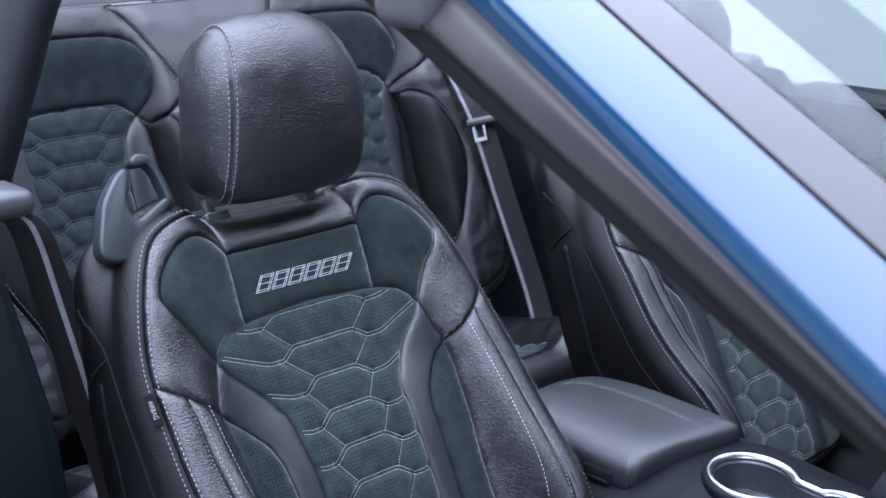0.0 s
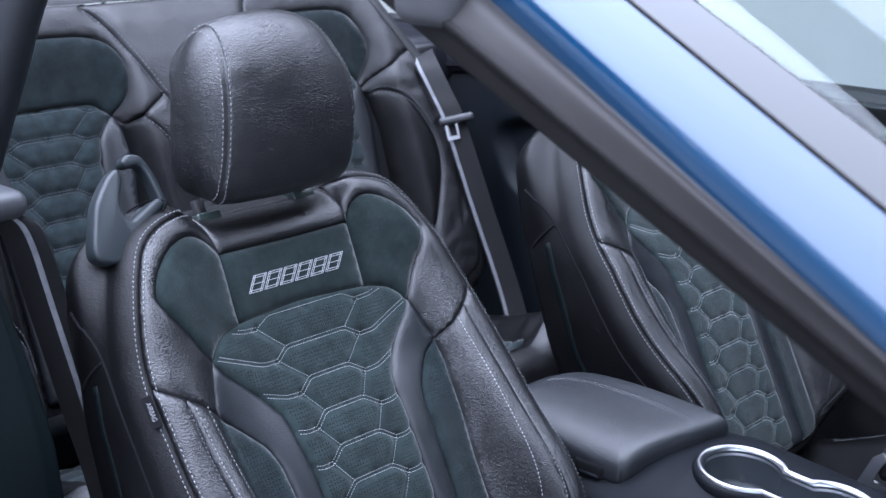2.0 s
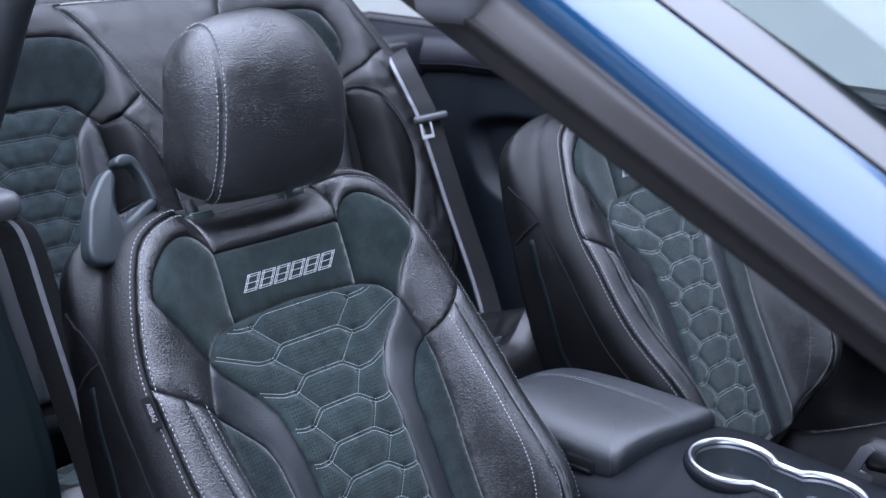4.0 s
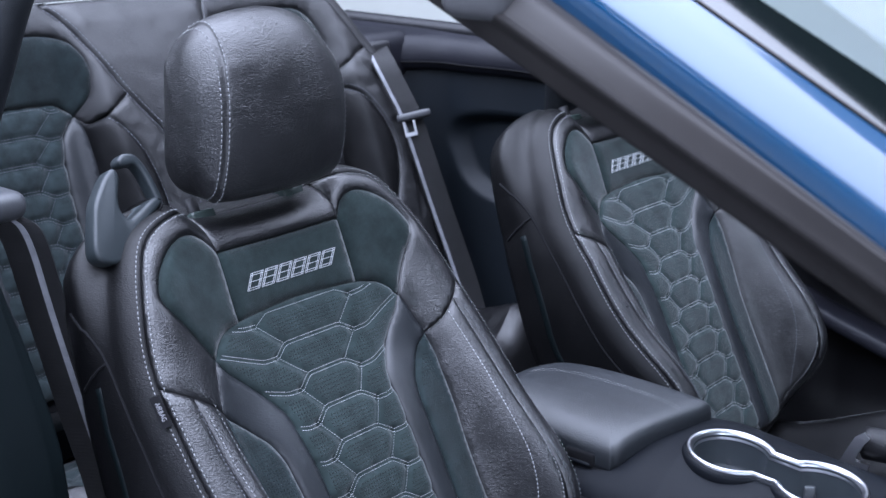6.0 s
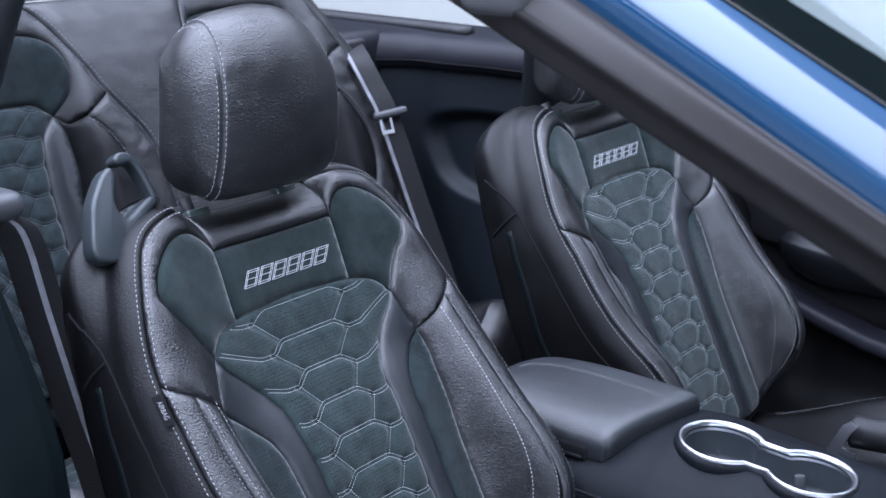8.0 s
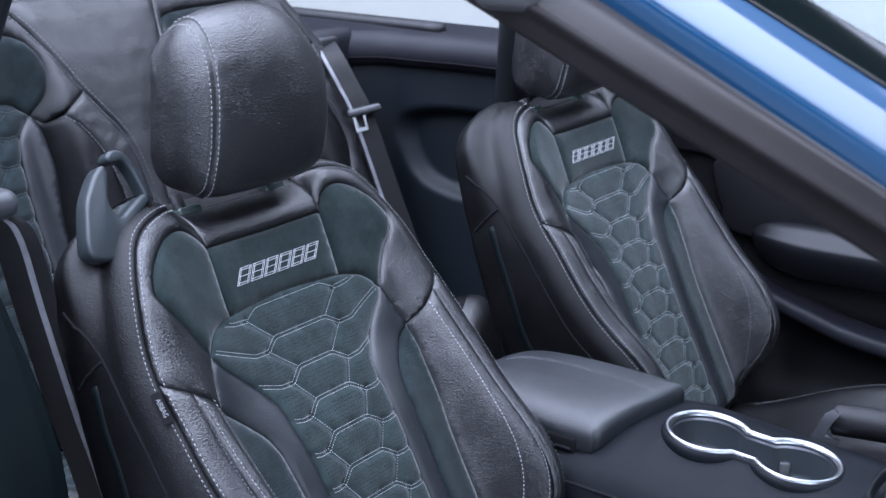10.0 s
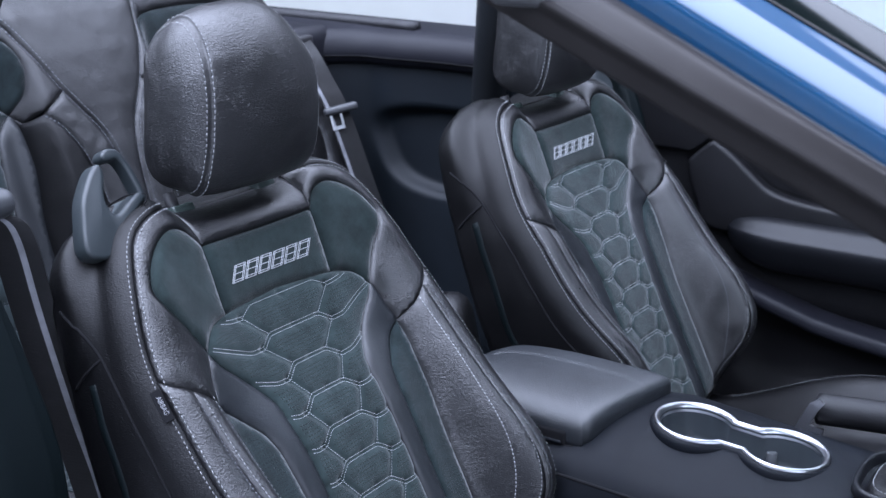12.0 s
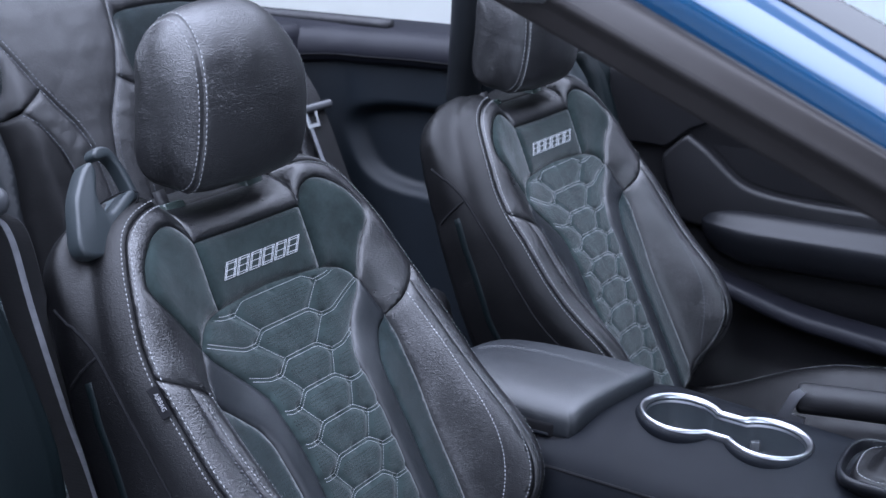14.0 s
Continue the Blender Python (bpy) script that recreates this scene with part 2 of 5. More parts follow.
def to_line(q, line, closed=False):
    """Distance of each 2D point to a polyline, and the nearest place on it."""
    a = np.array(line, float)
    b = np.roll(a, -1, 0) if closed else a[1:]
    a = a if closed else a[:-1]
    best = np.full(len(q), 1e9)
    near = np.zeros((len(q), 2))
    for u, v in zip(a, b):
        w = v - u
        t = np.clip(((q - u) @ w) / max(w @ w, 1e-12), 0, 1)[:, None]
        c = u + t * w
        d = np.linalg.norm(q - c, axis=1)
        m = d < best
        best[m], near[m] = d[m], c[m]
    return best, near


def inside(q, poly):
    x, y = q[:, 0], q[:, 1]
    odd = np.zeros(len(q), bool)
    for (ax, ay), (bx, by) in zip(poly, np.roll(poly, -1, 0)):
        if ay == by:
            continue
        odd ^= ((ay > y) != (by > y)) & (x < (bx - ax) * (y - ay) / (by - ay) + ax)
    return odd


def flat_mesh(poly, step):
    """Triangles over a 2D outline, with a grid of points within. Returns points, faces, distance to the edge, and the edge's point numbers."""
    poly = evenly(poly, step * 0.8, True)
    lo, hi = poly.min(0), poly.max(0)
    gx, gy = np.meshgrid(np.arange(lo[0], hi[0], step), np.arange(lo[1], hi[1], step))
    gx = gx + (np.arange(gx.shape[0]) % 2)[:, None] * step / 2
    g = np.stack([gx.ravel(), gy.ravel()], 1)
    g = g[inside(g, poly)]
    g = g[to_line(g, poly, True)[0] > 0.55 * step]
    pts = np.vstack([poly, g])
    n = len(poly)
    v, _, f, *_ = delaunay_2d_cdt([Vector(p) for p in pts], [(i, (i + 1) % n) for i in range(n)], [], 1, 1e-7)
    v = np.array([tuple(p) for p in v])
    d, _ = to_line(v, poly, True)
    return v, f, d, poly


def box(bm, x0, x1, y0, y1, z0, z1, bevel=0.0, seg=2):
    r = bmesh.ops.create_cube(bm, size=1)
    for v in r["verts"]:
        v.co = Vector(((x0 + x1) / 2 + v.co.x * (x1 - x0), (y0 + y1) / 2 + v.co.y * (y1 - y0), (z0 + z1) / 2 + v.co.z * (z1 - z0)))
    if bevel:
        edges = list({e for v in r["verts"] for e in v.link_edges})
        bmesh.ops.bevel(bm, geom=edges, offset=bevel, segments=seg, profile=0.5, affect="EDGES")
    return bm


def sweep(path, section, up=(0, 0, 1), closed_section=True, caps=True, scale=None):
    """Verts and faces of a 2D section (side, up) carried along a 3D path."""
    p = np.array(path, float)
    s = np.array(section, float)
    verts, faces = [], []
    tang = np.gradient(p, axis=0)
    up = np.array(up, float)
    for i, (c, t) in enumerate(zip(p, tang)):
        t = t / np.linalg.norm(t)
        side = np.cross(t, up)
        side /= np.linalg.norm(side)
        top = np.cross(side, t)
        k = 1.0 if scale is None else scale[i]
        verts += [c + side * a * k + top * b * k for a, b in s]
    m = len(s)
    for i in range(len(p) - 1):
        for j in range(m if closed_section else m - 1):
            a, b = i * m + j, i * m + (j + 1) % m
            faces.append((a, a + m, b + m, b))
    if caps and closed_section:
        faces.append(tuple(range(m)))
        faces.append(tuple(range(len(verts) - 1, len(verts) - m - 1, -1)))
    return verts, faces


def ring(r, n=12, ry=None):
    a = np.arange(n) * 2 * math.pi / n
    return np.stack([r * np.cos(a), (ry or r) * np.sin(a)], 1)


def loft(sections, closed=True, caps=True):
    """Faces through rows of equally many 3D points."""
    s = [np.array(x, float) for x in sections]
    m = len(s[0])
    faces = []
    for i in range(len(s) - 1):
        for j in range(m if closed else m - 1):
            a, b = i * m + j, i * m + (j + 1) % m
            faces.append((a, b, b + m, a + m))
    if caps and closed:
        faces.append(tuple(range(m))[::-1])
        faces.append(tuple(range((len(s) - 1) * m, len(s) * m)))
    return np.vstack(s), faces


def stitches(line, normal, length=0.0034, gap=0.0016, width=0.0011, lift=0.0006):
    """Short rounded thread dashes along a 3D line; normal: one, or one a point."""
    p = np.array(line, float)
    run = np.r_[0, np.cumsum(np.linalg.norm(np.diff(p, axis=0), axis=1))]
    nn = np.broadcast_to(np.array(normal, float), p.shape)
    at = lambda x: np.array([np.interp(x, run, p[:, k]) for k in range(3)])  # noqa: E731
    verts, faces = [], []
    x = 0.0
    while x + length < run[-1]:
        a, b = at(x), at(x + length)
        n = np.array([np.interp(x, run, nn[:, k]) for k in range(3)])
        n /= max(np.linalg.norm(n), 1e-9)
        t = (b - a) / max(np.linalg.norm(b - a), 1e-9)
        w = np.cross(t, n) * width / 2
        k = len(verts)
        c = (a + b) / 2 + n * (lift + width * 0.5)
        verts += [a - n * 0.0006, a + t * length * 0.18 + w + n * lift, a + t * length * 0.18 - w + n * lift, b - t * length * 0.18 + w + n * lift, b - t * length * 0.18 - w + n * lift, b - n * 0.0006, c]
        faces += [(k, k + 1, k + 2), (k + 1, k + 3, k + 6), (k + 3, k + 4, k + 6), (k + 4, k + 2, k + 6), (k + 2, k + 1, k + 6), (k + 3, k + 5, k + 4)]
        x += length + gap
    return verts, faces


def merged(lots):
    verts, faces = [], []
    for v, f in lots:
        k = len(verts)
        verts += list(v)
        faces += [tuple(i + k for i in g) for g in f]
    return verts, faces


# ---- padded upholstery: a surface in its own plane, wrapped round its outline ----
class Pad:
    def __init__(self, origin, up, out, depth, outline, radius, side=(1, 0, 0), sag=None):
        self.o, self.u, self.n, self.s = (np.array(v, float) for v in (origin, up, out, side))
        self.depth, self.radius, self.sag = depth, radius, sag
        self.outline = evenly(outline, 0.006, True)

    def at(self, q, lift=0.0):
        q = np.atleast_2d(np.array(q, float))
        lift = np.broadcast_to(lift, len(q))
        flat, d = q.copy(), self.depth(q[:, 0], q[:, 1]) + lift
        out = ~inside(q, self.outline)
        if out.any():
            far, near = to_line(q[out], self.outline, True)
            way = (q[out] - near) / np.maximum(far, 1e-9)[:, None]
            bend = np.minimum(far / self.radius, math.pi / 2)
            rest = np.maximum(far - self.radius * math.pi / 2, 0)
            r = self.radius + lift[out]
            flat[out] = near + way * (r * np.sin(bend))[:, None]
            d[out] = self.depth(near[:, 0], near[:, 1]) - self.radius + r * np.cos(bend) - rest
        if self.sag:
            d = d - self.sag(flat[:, 0], flat[:, 1])
        return self.o + flat[:, :1] * self.s + flat[:, 1:2] * self.u + d[:, None] * self.n

    def normal(self, q):
        q = np.atleast_2d(np.array(q, float))
        e = 1e-3
        a = self.at(q + [e, 0]) - self.at(q - [e, 0])
        b = self.at(q + [0, e]) - self.at(q - [0, e])
        n = np.cross(a, b)
        n /= np.maximum(np.linalg.norm(n, axis=1), 1e-12)[:, None]
        flip = np.sign(n @ np.cross(self.s, self.u))
        return n * np.where(flip == 0, 1, flip)[:, None]

    def panel(self, name, poly, mat, parent, label="", step=0.007, puff=0.003, soft=0.012, groove=0.003, lines=(), dig=0.0025, dig_w=0.004, waves=0.0):
        v, f, d, _ = flat_mesh(poly, step)
        lift = puff * (1 - np.exp(-d / soft)) - groove * np.exp(-((d / 0.0036) ** 2))
        for line in lines:
            lift = lift - dig * np.exp(-((to_line(v, line)[0] / dig_w) ** 2))
        if waves:
            w = np.array([noise.noise(Vector((a * 30, b * 46, 3.1))) + 0.6 * noise.noise(Vector((a * 75, b * 110, 7.7))) for a, b in v])
            lift = lift + waves * w * np.minimum(d / 0.012, 1)
        p = self.at(v, lift)
        faces = [tuple(t) for t in f]
        # a skirt that turns the edge into the seam
        count = {}
        for t in faces:
            for a, b in zip(t, t[1:] + t[:1]):
                count[(a, b)] = 1
        rim = [(a, b) for a, b in count if (b, a) not in count]
        low = self.at(v, lift - 0.009)
        ids = {}
        verts = list(p)
        for a, b in rim:
            for i in (a, b):
                if i not in ids:
                    ids[i] = len(verts)
                    verts.append(low[i])
            faces.append((b, a, ids[a], ids[b]))
        ob = part(name, verts, faces, mat, parent, label)
        if mat in (SUEDE_HOLES, SHADED_HOLES):
            gap = np.min([to_line(v, line)[0] for line in lines], axis=0) if len(lines) else np.full(len(v), 1.0)
            gap = np.minimum(gap, d)
            ob.data.attributes.new("margin", "FLOAT", "POINT").data.foreach_set("value", np.concatenate([gap, np.zeros(len(verts) - len(v))]).astype(np.float32))
        return ob

    def run(self, line, step=0.004, lift=0.0, closed=False):
        q = evenly(line, step, closed)
        return self.at(q, lift), self.normal(q)


def beside(line, off):
    """A 2D line moved sideways."""
    p = np.array(line, float)
    t = np.gradient(p, axis=0)
    t /= np.maximum(np.linalg.norm(t, axis=1), 1e-9)[:, None]
    return p + off * np.stack([-t[:, 1], t[:, 0]], 1)


def flip(points):
    return np.array(points, float) * [-1, 1]


# ---- front seats ----
LEAN = radians(25)
SEAT_UP, SEAT_OUT = (0, math.sin(LEAN), math.cos(LEAN)), (0, -math.cos(LEAN), math.sin(LEAN))


def smooth_step(x, a, b):
    t = np.clip((x - a) / (b - a), 0, 1)
    return t * t * (3 - 2 * t)


def seat_depth(s, h, lumbar=1.0):
    b = sum(np.interp(h + e, [-0.48, -0.4, -0.31, -0.25, -0.2, -0.15, -0.08, -0.05, 0.0, 0.06, 0.1], [0.105, 0.115, 0.098, 0.070, 0.056, 0.045, 0.033, 0.031, 0.026, 0.016, 0.010]) for e in (-0.03, -0.015, 0.0, 0.015, 0.03)) / 5
    a = np.abs(s)
    spread_s = (-0.010, -0.005, 0.0, 0.005, 0.010)
    low = sum(np.interp(np.abs(a + e), [0, 0.05, 0.085, 0.105, 0.13, 0.155, 0.165, 0.175, 0.188, 0.2, 0.225, 0.25], [0, 0.01, 0.05, 0.08, 0.10, 0.15, 0.30, 0.62, 0.95, 1.04, 1.06, 0.95]) for e in (-0.006, -0.003, 0.0, 0.003, 0.006)) / 5
    high = sum(np.interp(np.abs(a + e), [0, 0.05, 0.085, 0.11, 0.152, 0.185, 0.2, 0.22, 0.24], [0, 0.04, 0.14, 0.26, 0.52, 0.88, 1.0, 1.06, 0.95]) for e in spread_s) / 5
    up = smooth_step(h, -0.14, -0.05)
    belly = 0.009 * smooth_step(-h, 0.08, 0.22) * smooth_step(-a, -0.16, -0.06)
    # the inboard side lies a little deeper where the shoulder meets the quilting
    dip = -0.007 * smooth_step(s, 0.07, 0.14) * smooth_step(-s, -0.2, -0.165) * smooth_step(h, -0.19, -0.12) * smooth_step(-h, -0.04, 0.02)
    # the back is hollow below the logo and comes forward at the loins
    hollow = sum(np.interp(h + e, [-0.48, -0.36, -0.25, -0.20, -0.16, -0.12, -0.08, -0.04, 0.0, 0.05, 0.1], [0.012, 0.020, 0.016, 0.011, 0.005, 0.0, -0.005, -0.008, -0.004, -0.002, 0.0]) for e in (-0.02, -0.01, 0.0, 0.01, 0.02)) / 5
    hollow = np.where(hollow > 0, hollow * lumbar, hollow)
    hollow = hollow * (1 - 0.85 * smooth_step(a, 0.195, 0.232) * smooth_step(-h, 0.10, 0.16))
    return b * (low * (1 - up) + high * up) + belly + dip + hollow


def saddle_sag(s, h):
    """The saddle under the headrest falls away to the back."""
    return 0.030 * np.clip((h - 0.044) / 0.05, 0, 1.5) ** 2 * smooth_step(-np.abs(s), -0.128, -0.085)


SEAT_HALF = [(0, 0.092), (0.055, 0.093), (0.085, 0.096), (0.11, 0.100), (0.145, 0.096), (0.178, 0.080), (0.199, 0.050), (0.216, 0.012), (0.229, -0.03), (0.238, -0.08), (0.241, -0.13), (0.243, -0.19), (0.238, -0.25), (0.229, -0.32), (0.218, -0.38), (0.201, -0.43), (0.172, -0.468), (0.12, -0.485), (0, -0.488)]
HEX_TOP = [(0, -0.0305), (0.055, -0.0335), (0.100, -0.038), (0.123, -0.044), (0.139, -0.056), (0.149, -0.069)]
HEX_SIDE = [(0.149, -0.069), (0.138, -0.085), (0.119, -0.103), (0.101, -0.123), (0.088, -0.141), (0.081, -0.156), (0.079, -0.183), (0.0765, -0.212), (0.075, -0.25), (0.074, -0.31), (0.076, -0.38), (0.08, -0.482)]
STRIP_OUT = [(0.150, -0.070), (0.156, -0.087), (0.161, -0.105), (0.165, -0.125), (0.148, -0.141), (0.131, -0.160), (0.119, -0.176), (0.112, -0.198), (0.110, -0.22), (0.107, -0.26), (0.105, -0.32), (0.106, -0.40), (0.11, -0.482)]
PERF_OUT = [(0.165, -0.125), (0.165, -0.15), (0.161, -0.18), (0.158, -0.22), (0.152, -0.28), (0.150, -0.36), (0.152, -0.48)]
FOLD = [(0.2385, -0.0745), (0.223, -0.085), (0.207, -0.096), (0.193, -0.106), (0.181, -0.116), (0.165, -0.125)]
WING = [(0.094, 0.0435), (0.106, 0.061), (0.120, 0.070), (0.138, 0.071), (0.158, 0.0625), (0.180, 0.0435), (0.192, 0.025), (0.195, 0.011), (0.189, -0.004), (0.176, -0.022), (0.160, -0.047), (0.149, -0.069)]


QUILT_TOP = (0.055, 0.0435, 0.0288)
QUILT_SIDE = (0.0755, 0.0615, 0.0485)
QUILT_ROWS = [-0.037, -0.077, -0.1185, -0.160, -0.2025, -0.245] + [-0.288 - 0.0428 * k for k in range(5)]


def hex_lines():
    """The quilting: a column of flat-topped hexagons with arms to both sides. Rows sewn twice, rows sewn once."""
    double, single = [], []
    for k, y in enumerate(QUILT_ROWS):
        a, b = QUILT_TOP[min(k, 2)], QUILT_SIDE[min(k, 2)]
        arm = y - (0.011, 0.0125, 0.014, 0.0145)[min(k, 3)]
        bend = ((b + 0.02, arm + 0.0012), (0.130, arm + 0.010)) if k == 0 else ((b + 0.021, arm + 0.0005), (0.118, -0.0755), (0.150, -0.0635)) if k == 1 else ((b + 0.020, arm + 0.001), (0.110, arm + 0.0155)) if k == 2 else ((b + 0.0155, arm - 0.0005), (0.083, arm + 0.0055))
        for m in (1, -1):
            # the flat top, the side point, and the arm that runs out to the strip
            (single if k == 0 else double).append([(0, y), (m * a, y), (m * b, arm)])
            double.append([(m * b, arm)] + [(m * x, z) for x, z in bend])
            if k + 1 < len(QUILT_ROWS):
                single.append([(m * b, arm), (m * QUILT_TOP[min(k + 1, 2)], QUILT_ROWS[k + 1])])
    return double, single


def rounded(line, r=0.004):
    """A polyline with its corners cut round."""
    p = [np.array(x, float) for x in line]
    out = [p[0]]
    for a, b, c in zip(p, p[1:], p[2:]):
        u, w = a - b, c - b
        lu, lw = np.linalg.norm(u), np.linalg.norm(w)
        k = min(r, lu / 2, lw / 2)
        q0, q1 = b + u / lu * k, b + w / lw * k
        out += [q0, 0.25 * q0 + 0.5 * b + 0.25 * q1, q1]
    out.append(p[-1])
    return np.array(out)


ROLL = 0.044  # the radius by which the cover turns from the front to the flank


def grown(line, by):
    """A closed 2D line moved outwards."""
    p = np.array(line, float)
    t = np.roll(p, -2, 0) - np.roll(p, 2, 0)
    t /= np.maximum(np.linalg.norm(t, axis=1), 1e-9)[:, None]
    n = np.stack([-t[:, 1], t[:, 0]], 1)
    return p + n * (by if n[np.argmax(p[:, 1])][1] > 0 else -by)


def front_seat(side, outboard, label, lumbar):
    """side: the seat's middle; outboard: -1 or 1, the way to its door; lumbar: how far the loin support is out, 0 to 1."""
    depth = lambda a, b: seat_depth(a, b, lumbar)  # noqa: E731
    root = thing("front_seat", label, "car seat", (side, -0.2, 0.30), "front seats")
    outline = mirrored(spline(SEAT_HALF, 6))
    outline = grown(evenly(outline, 0.004, True), -0.028)
    pad = Pad((side, 0, 0.98), SEAT_UP, SEAT_OUT, depth, outline, ROLL, sag=saddle_sag)
    # core under the panels
    v, f, d, _ = flat_mesh(pad.outline * 0.995, 0.016)
    part("backrest_core", pad.at(v, -0.010), f, SEAM, root, "black padding under the cover")
    # front panels
    top = spline(HEX_TOP, 5)
    side_h = spline(HEX_SIDE, 5)
    strip = spline(STRIP_OUT, 5)
    perf = spline(PERF_OUT, 5)
    wing = spline(WING, 5)
    fold = spline(FOLD, 5)
    text_edge = np.array([(0.094, 0.0435), (0.094, 0.018), (0.095, -0.010), (0.0945, -0.0372)])
    cut = int(np.argmin(np.abs(top[:, 0] - 0.0945)))
    pad.panel("logo_panel", mirrored(np.vstack([[(0, 0.0425)], text_edge, top[cut - 1 :: -1]])), SUEDE, root, "dark teal suede panel with silver embroidery", 0.008, 0.003)
    double, single = hex_lines()
    lines = [rounded(x) for x in double + single]
    hexagon = mirrored(np.vstack([top, side_h[1:], [(0, -0.482)]]))
    pad.panel("quilted_panel", hexagon, SUEDE_HOLES, root, "perforated teal suede quilted in hexagons", 0.0036, 0.003, 0.01, 0.002, lines, 0.0030, 0.0046)
    outer = evenly(grown(evenly(outline, 0.004, True), 0.029), 0.003, True)
    for m in (1, -1):
        k = (lambda p: np.array(p)) if m == 1 else flip
        pad.panel("shoulder_inlay", k(np.vstack([text_edge[::-1], wing[1:], top[::-1][1 : len(top) - cut]])), SUEDE, root, "", 0.007, 0.004)
        # shoulder leather from the saddle seam round to the fold
        edge = np.array([p for p in outer if p[0] > 0.098 and p[1] > -0.072])
        edge = edge[np.argsort(-np.arctan2(edge[:, 1] + 0.05, edge[:, 0] - 0.05))]
        poly = np.vstack([[(0.098, 0.096)], edge, fold, strip[:15][::-1][:-1], wing[::-1]])
        pad.panel("shoulder_cover", k(poly), LEATHER, root, "grained black leather with creases", 0.0048, 0.003, 0.016, 0.002, (), 0, 0.004, 0.0004)
        fold_i = int(np.argmin(np.hypot(strip[:, 0] - 0.165, strip[:, 1] + 0.125)))
        pad.panel("inner_bolster", k(np.vstack([side_h, strip[::-1]])), LEATHER_GREY, root, "grey leather strip beside the quilting", 0.0048, 0.0035, 0.012, 0.002)
        pad.panel("perforated_inlay", k(np.vstack([strip[fold_i:], perf[::-1][:-1]])), SHADED_HOLES, root, "", 0.0048, 0.0015, 0.01, 0.002)
        mid = np.array([(0.208, -0.0955), (0.209, -0.13), (0.210, -0.17), (0.208, -0.22), (0.202, -0.28), (0.194, -0.35), (0.181, -0.41), (0.162, -0.455)])
        mid = spline(mid, 5)
        crest_dig = k([(0.1875, -0.112), (0.1878, -0.15), (0.1868, -0.2), (0.183, -0.27), (0.175, -0.35), (0.161, -0.44)])
        pad.panel("bolster_inner_cover", k(np.vstack([perf, [(0.157, -0.47)], mid[::-1], fold[-4:-1]])), LEATHER, root, "", 0.0048, 0.003, 0.012, 0.002, [crest_dig], 0.0012, 0.003, 0.0003)
        low = np.array([p for p in outer if p[0] > 0.164 and p[1] < -0.073])
        low = low[np.argsort(-low[:, 1])]
        pad.panel("bolster_outer_cover", k(np.vstack([fold[:11], mid, low[::-1]])), LEATHER, root, "", 0.0052, 0.003, 0.012, 0.002, (), 0, 0.004, 0.0002)
    sad = np.array([p for p in outer if abs(p[0]) < 0.096 and p[1] > 0])
    sad = sad[np.argsort(sad[:, 0])]
    pad.panel("saddle_cover", np.vstack([sad, [(0.0965, 0.062), (0.094, 0.0445), (0.0, 0.0435), (-0.094, 0.0445), (-0.0965, 0.062)]]), LEATHER, root, "black leather under the headrest", 0.005, 0.002, 0.014, 0.002, (), 0, 0.004, 0.0004)
    # side and back shell, wrapped round the outline
    c = evenly(outline, 0.008, True)
    t = np.roll(c, -1, 0) - np.roll(c, 1, 0)
    t /= np.linalg.norm(t, axis=1)[:, None]
    away = np.stack([-t[:, 1], t[:, 0]], 1)
    if (away[0] @ (0, 1)) < 0:
        away = -away
    near_d = depth(c[:, 0], c[:, 1])
    back = np.interp(c[:, 1], [-0.49, -0.24, -0.04, 0.04, 0.1], [-0.118, -0.112, -0.098, -0.086, -0.068])
    turn = ROLL * math.pi / 2
    reach = near_d - back - ROLL + turn
    qs = [0.0287, 0.0305, 0.034, 0.040, 0.047, 0.055, 0.062, turn]
    rows = []
    for q in qs:
        rows.append(pad.at(c + away * q, -0.0035 if q < 0.029 else 0.0006))
    flare = np.clip(0.206 - np.abs(c[:, 0]), 0, 0.03) * np.abs(away[:, 0]) ** 2
    for k in np.linspace(0.08, 1, 11):
        off = turn + (reach - turn) * k
        bulge = 0.006 * math.sin(math.pi * k) + flare * float(smooth_step(np.array(k), 0.0, 0.5))
        rows.append(pad.at(c + away * off[:, None], bulge))
    inner = pad.o + (c * 0.93)[:, :1] * pad.s + (c * 0.93)[:, 1:2] * pad.u + (back - 0.012)[:, None] * pad.n
    rows.append(inner)
    n = len(c)
    verts = np.vstack(rows)
    faces = [(i * n + j, i * n + (j + 1) % n, (i + 1) * n + (j + 1) % n, (i + 1) * n + j) for i in range(len(rows) - 1) for j in range(n)]
    mid_i = len(verts)
    verts = np.vstack([verts, inner.mean(0)[None]])
    faces += [((len(rows) - 1) * n + j, (len(rows) - 1) * n + (j + 1) % n, mid_i) for j in range(n)]
    skin = bvhtree.BVHTree.FromPolygons([tuple(x) for x in verts], [tuple(int(i) for i in t) for t in faces])

    def lay(points, lift):
        """Points brought down onto the shell, and its outward directions there."""
        got = [skin.find_nearest(Vector(x))[:2] for x in points]
        middle = Vector(verts.mean(0))
        out = [n if n @ (p - middle) > 0 else -n for p, n in got]
        return np.array([p + n * lift for (p, _), n in zip(got, out)]), np.array([tuple(n) for n in out])

    # Flanks take the leather that is darkened for their shade.
    part("back_shell", verts, faces, LEATHER_SIDE, root, "smooth black leather sides and back")
    # piping seam with a stitch row on either side of it, round shoulders and sides
    for m in (1, -1):
        k = (lambda p: np.array(p)) if m == 1 else flip
        e = np.array([p for p in outer if p[0] > 0.11 and p[1] > -0.44])
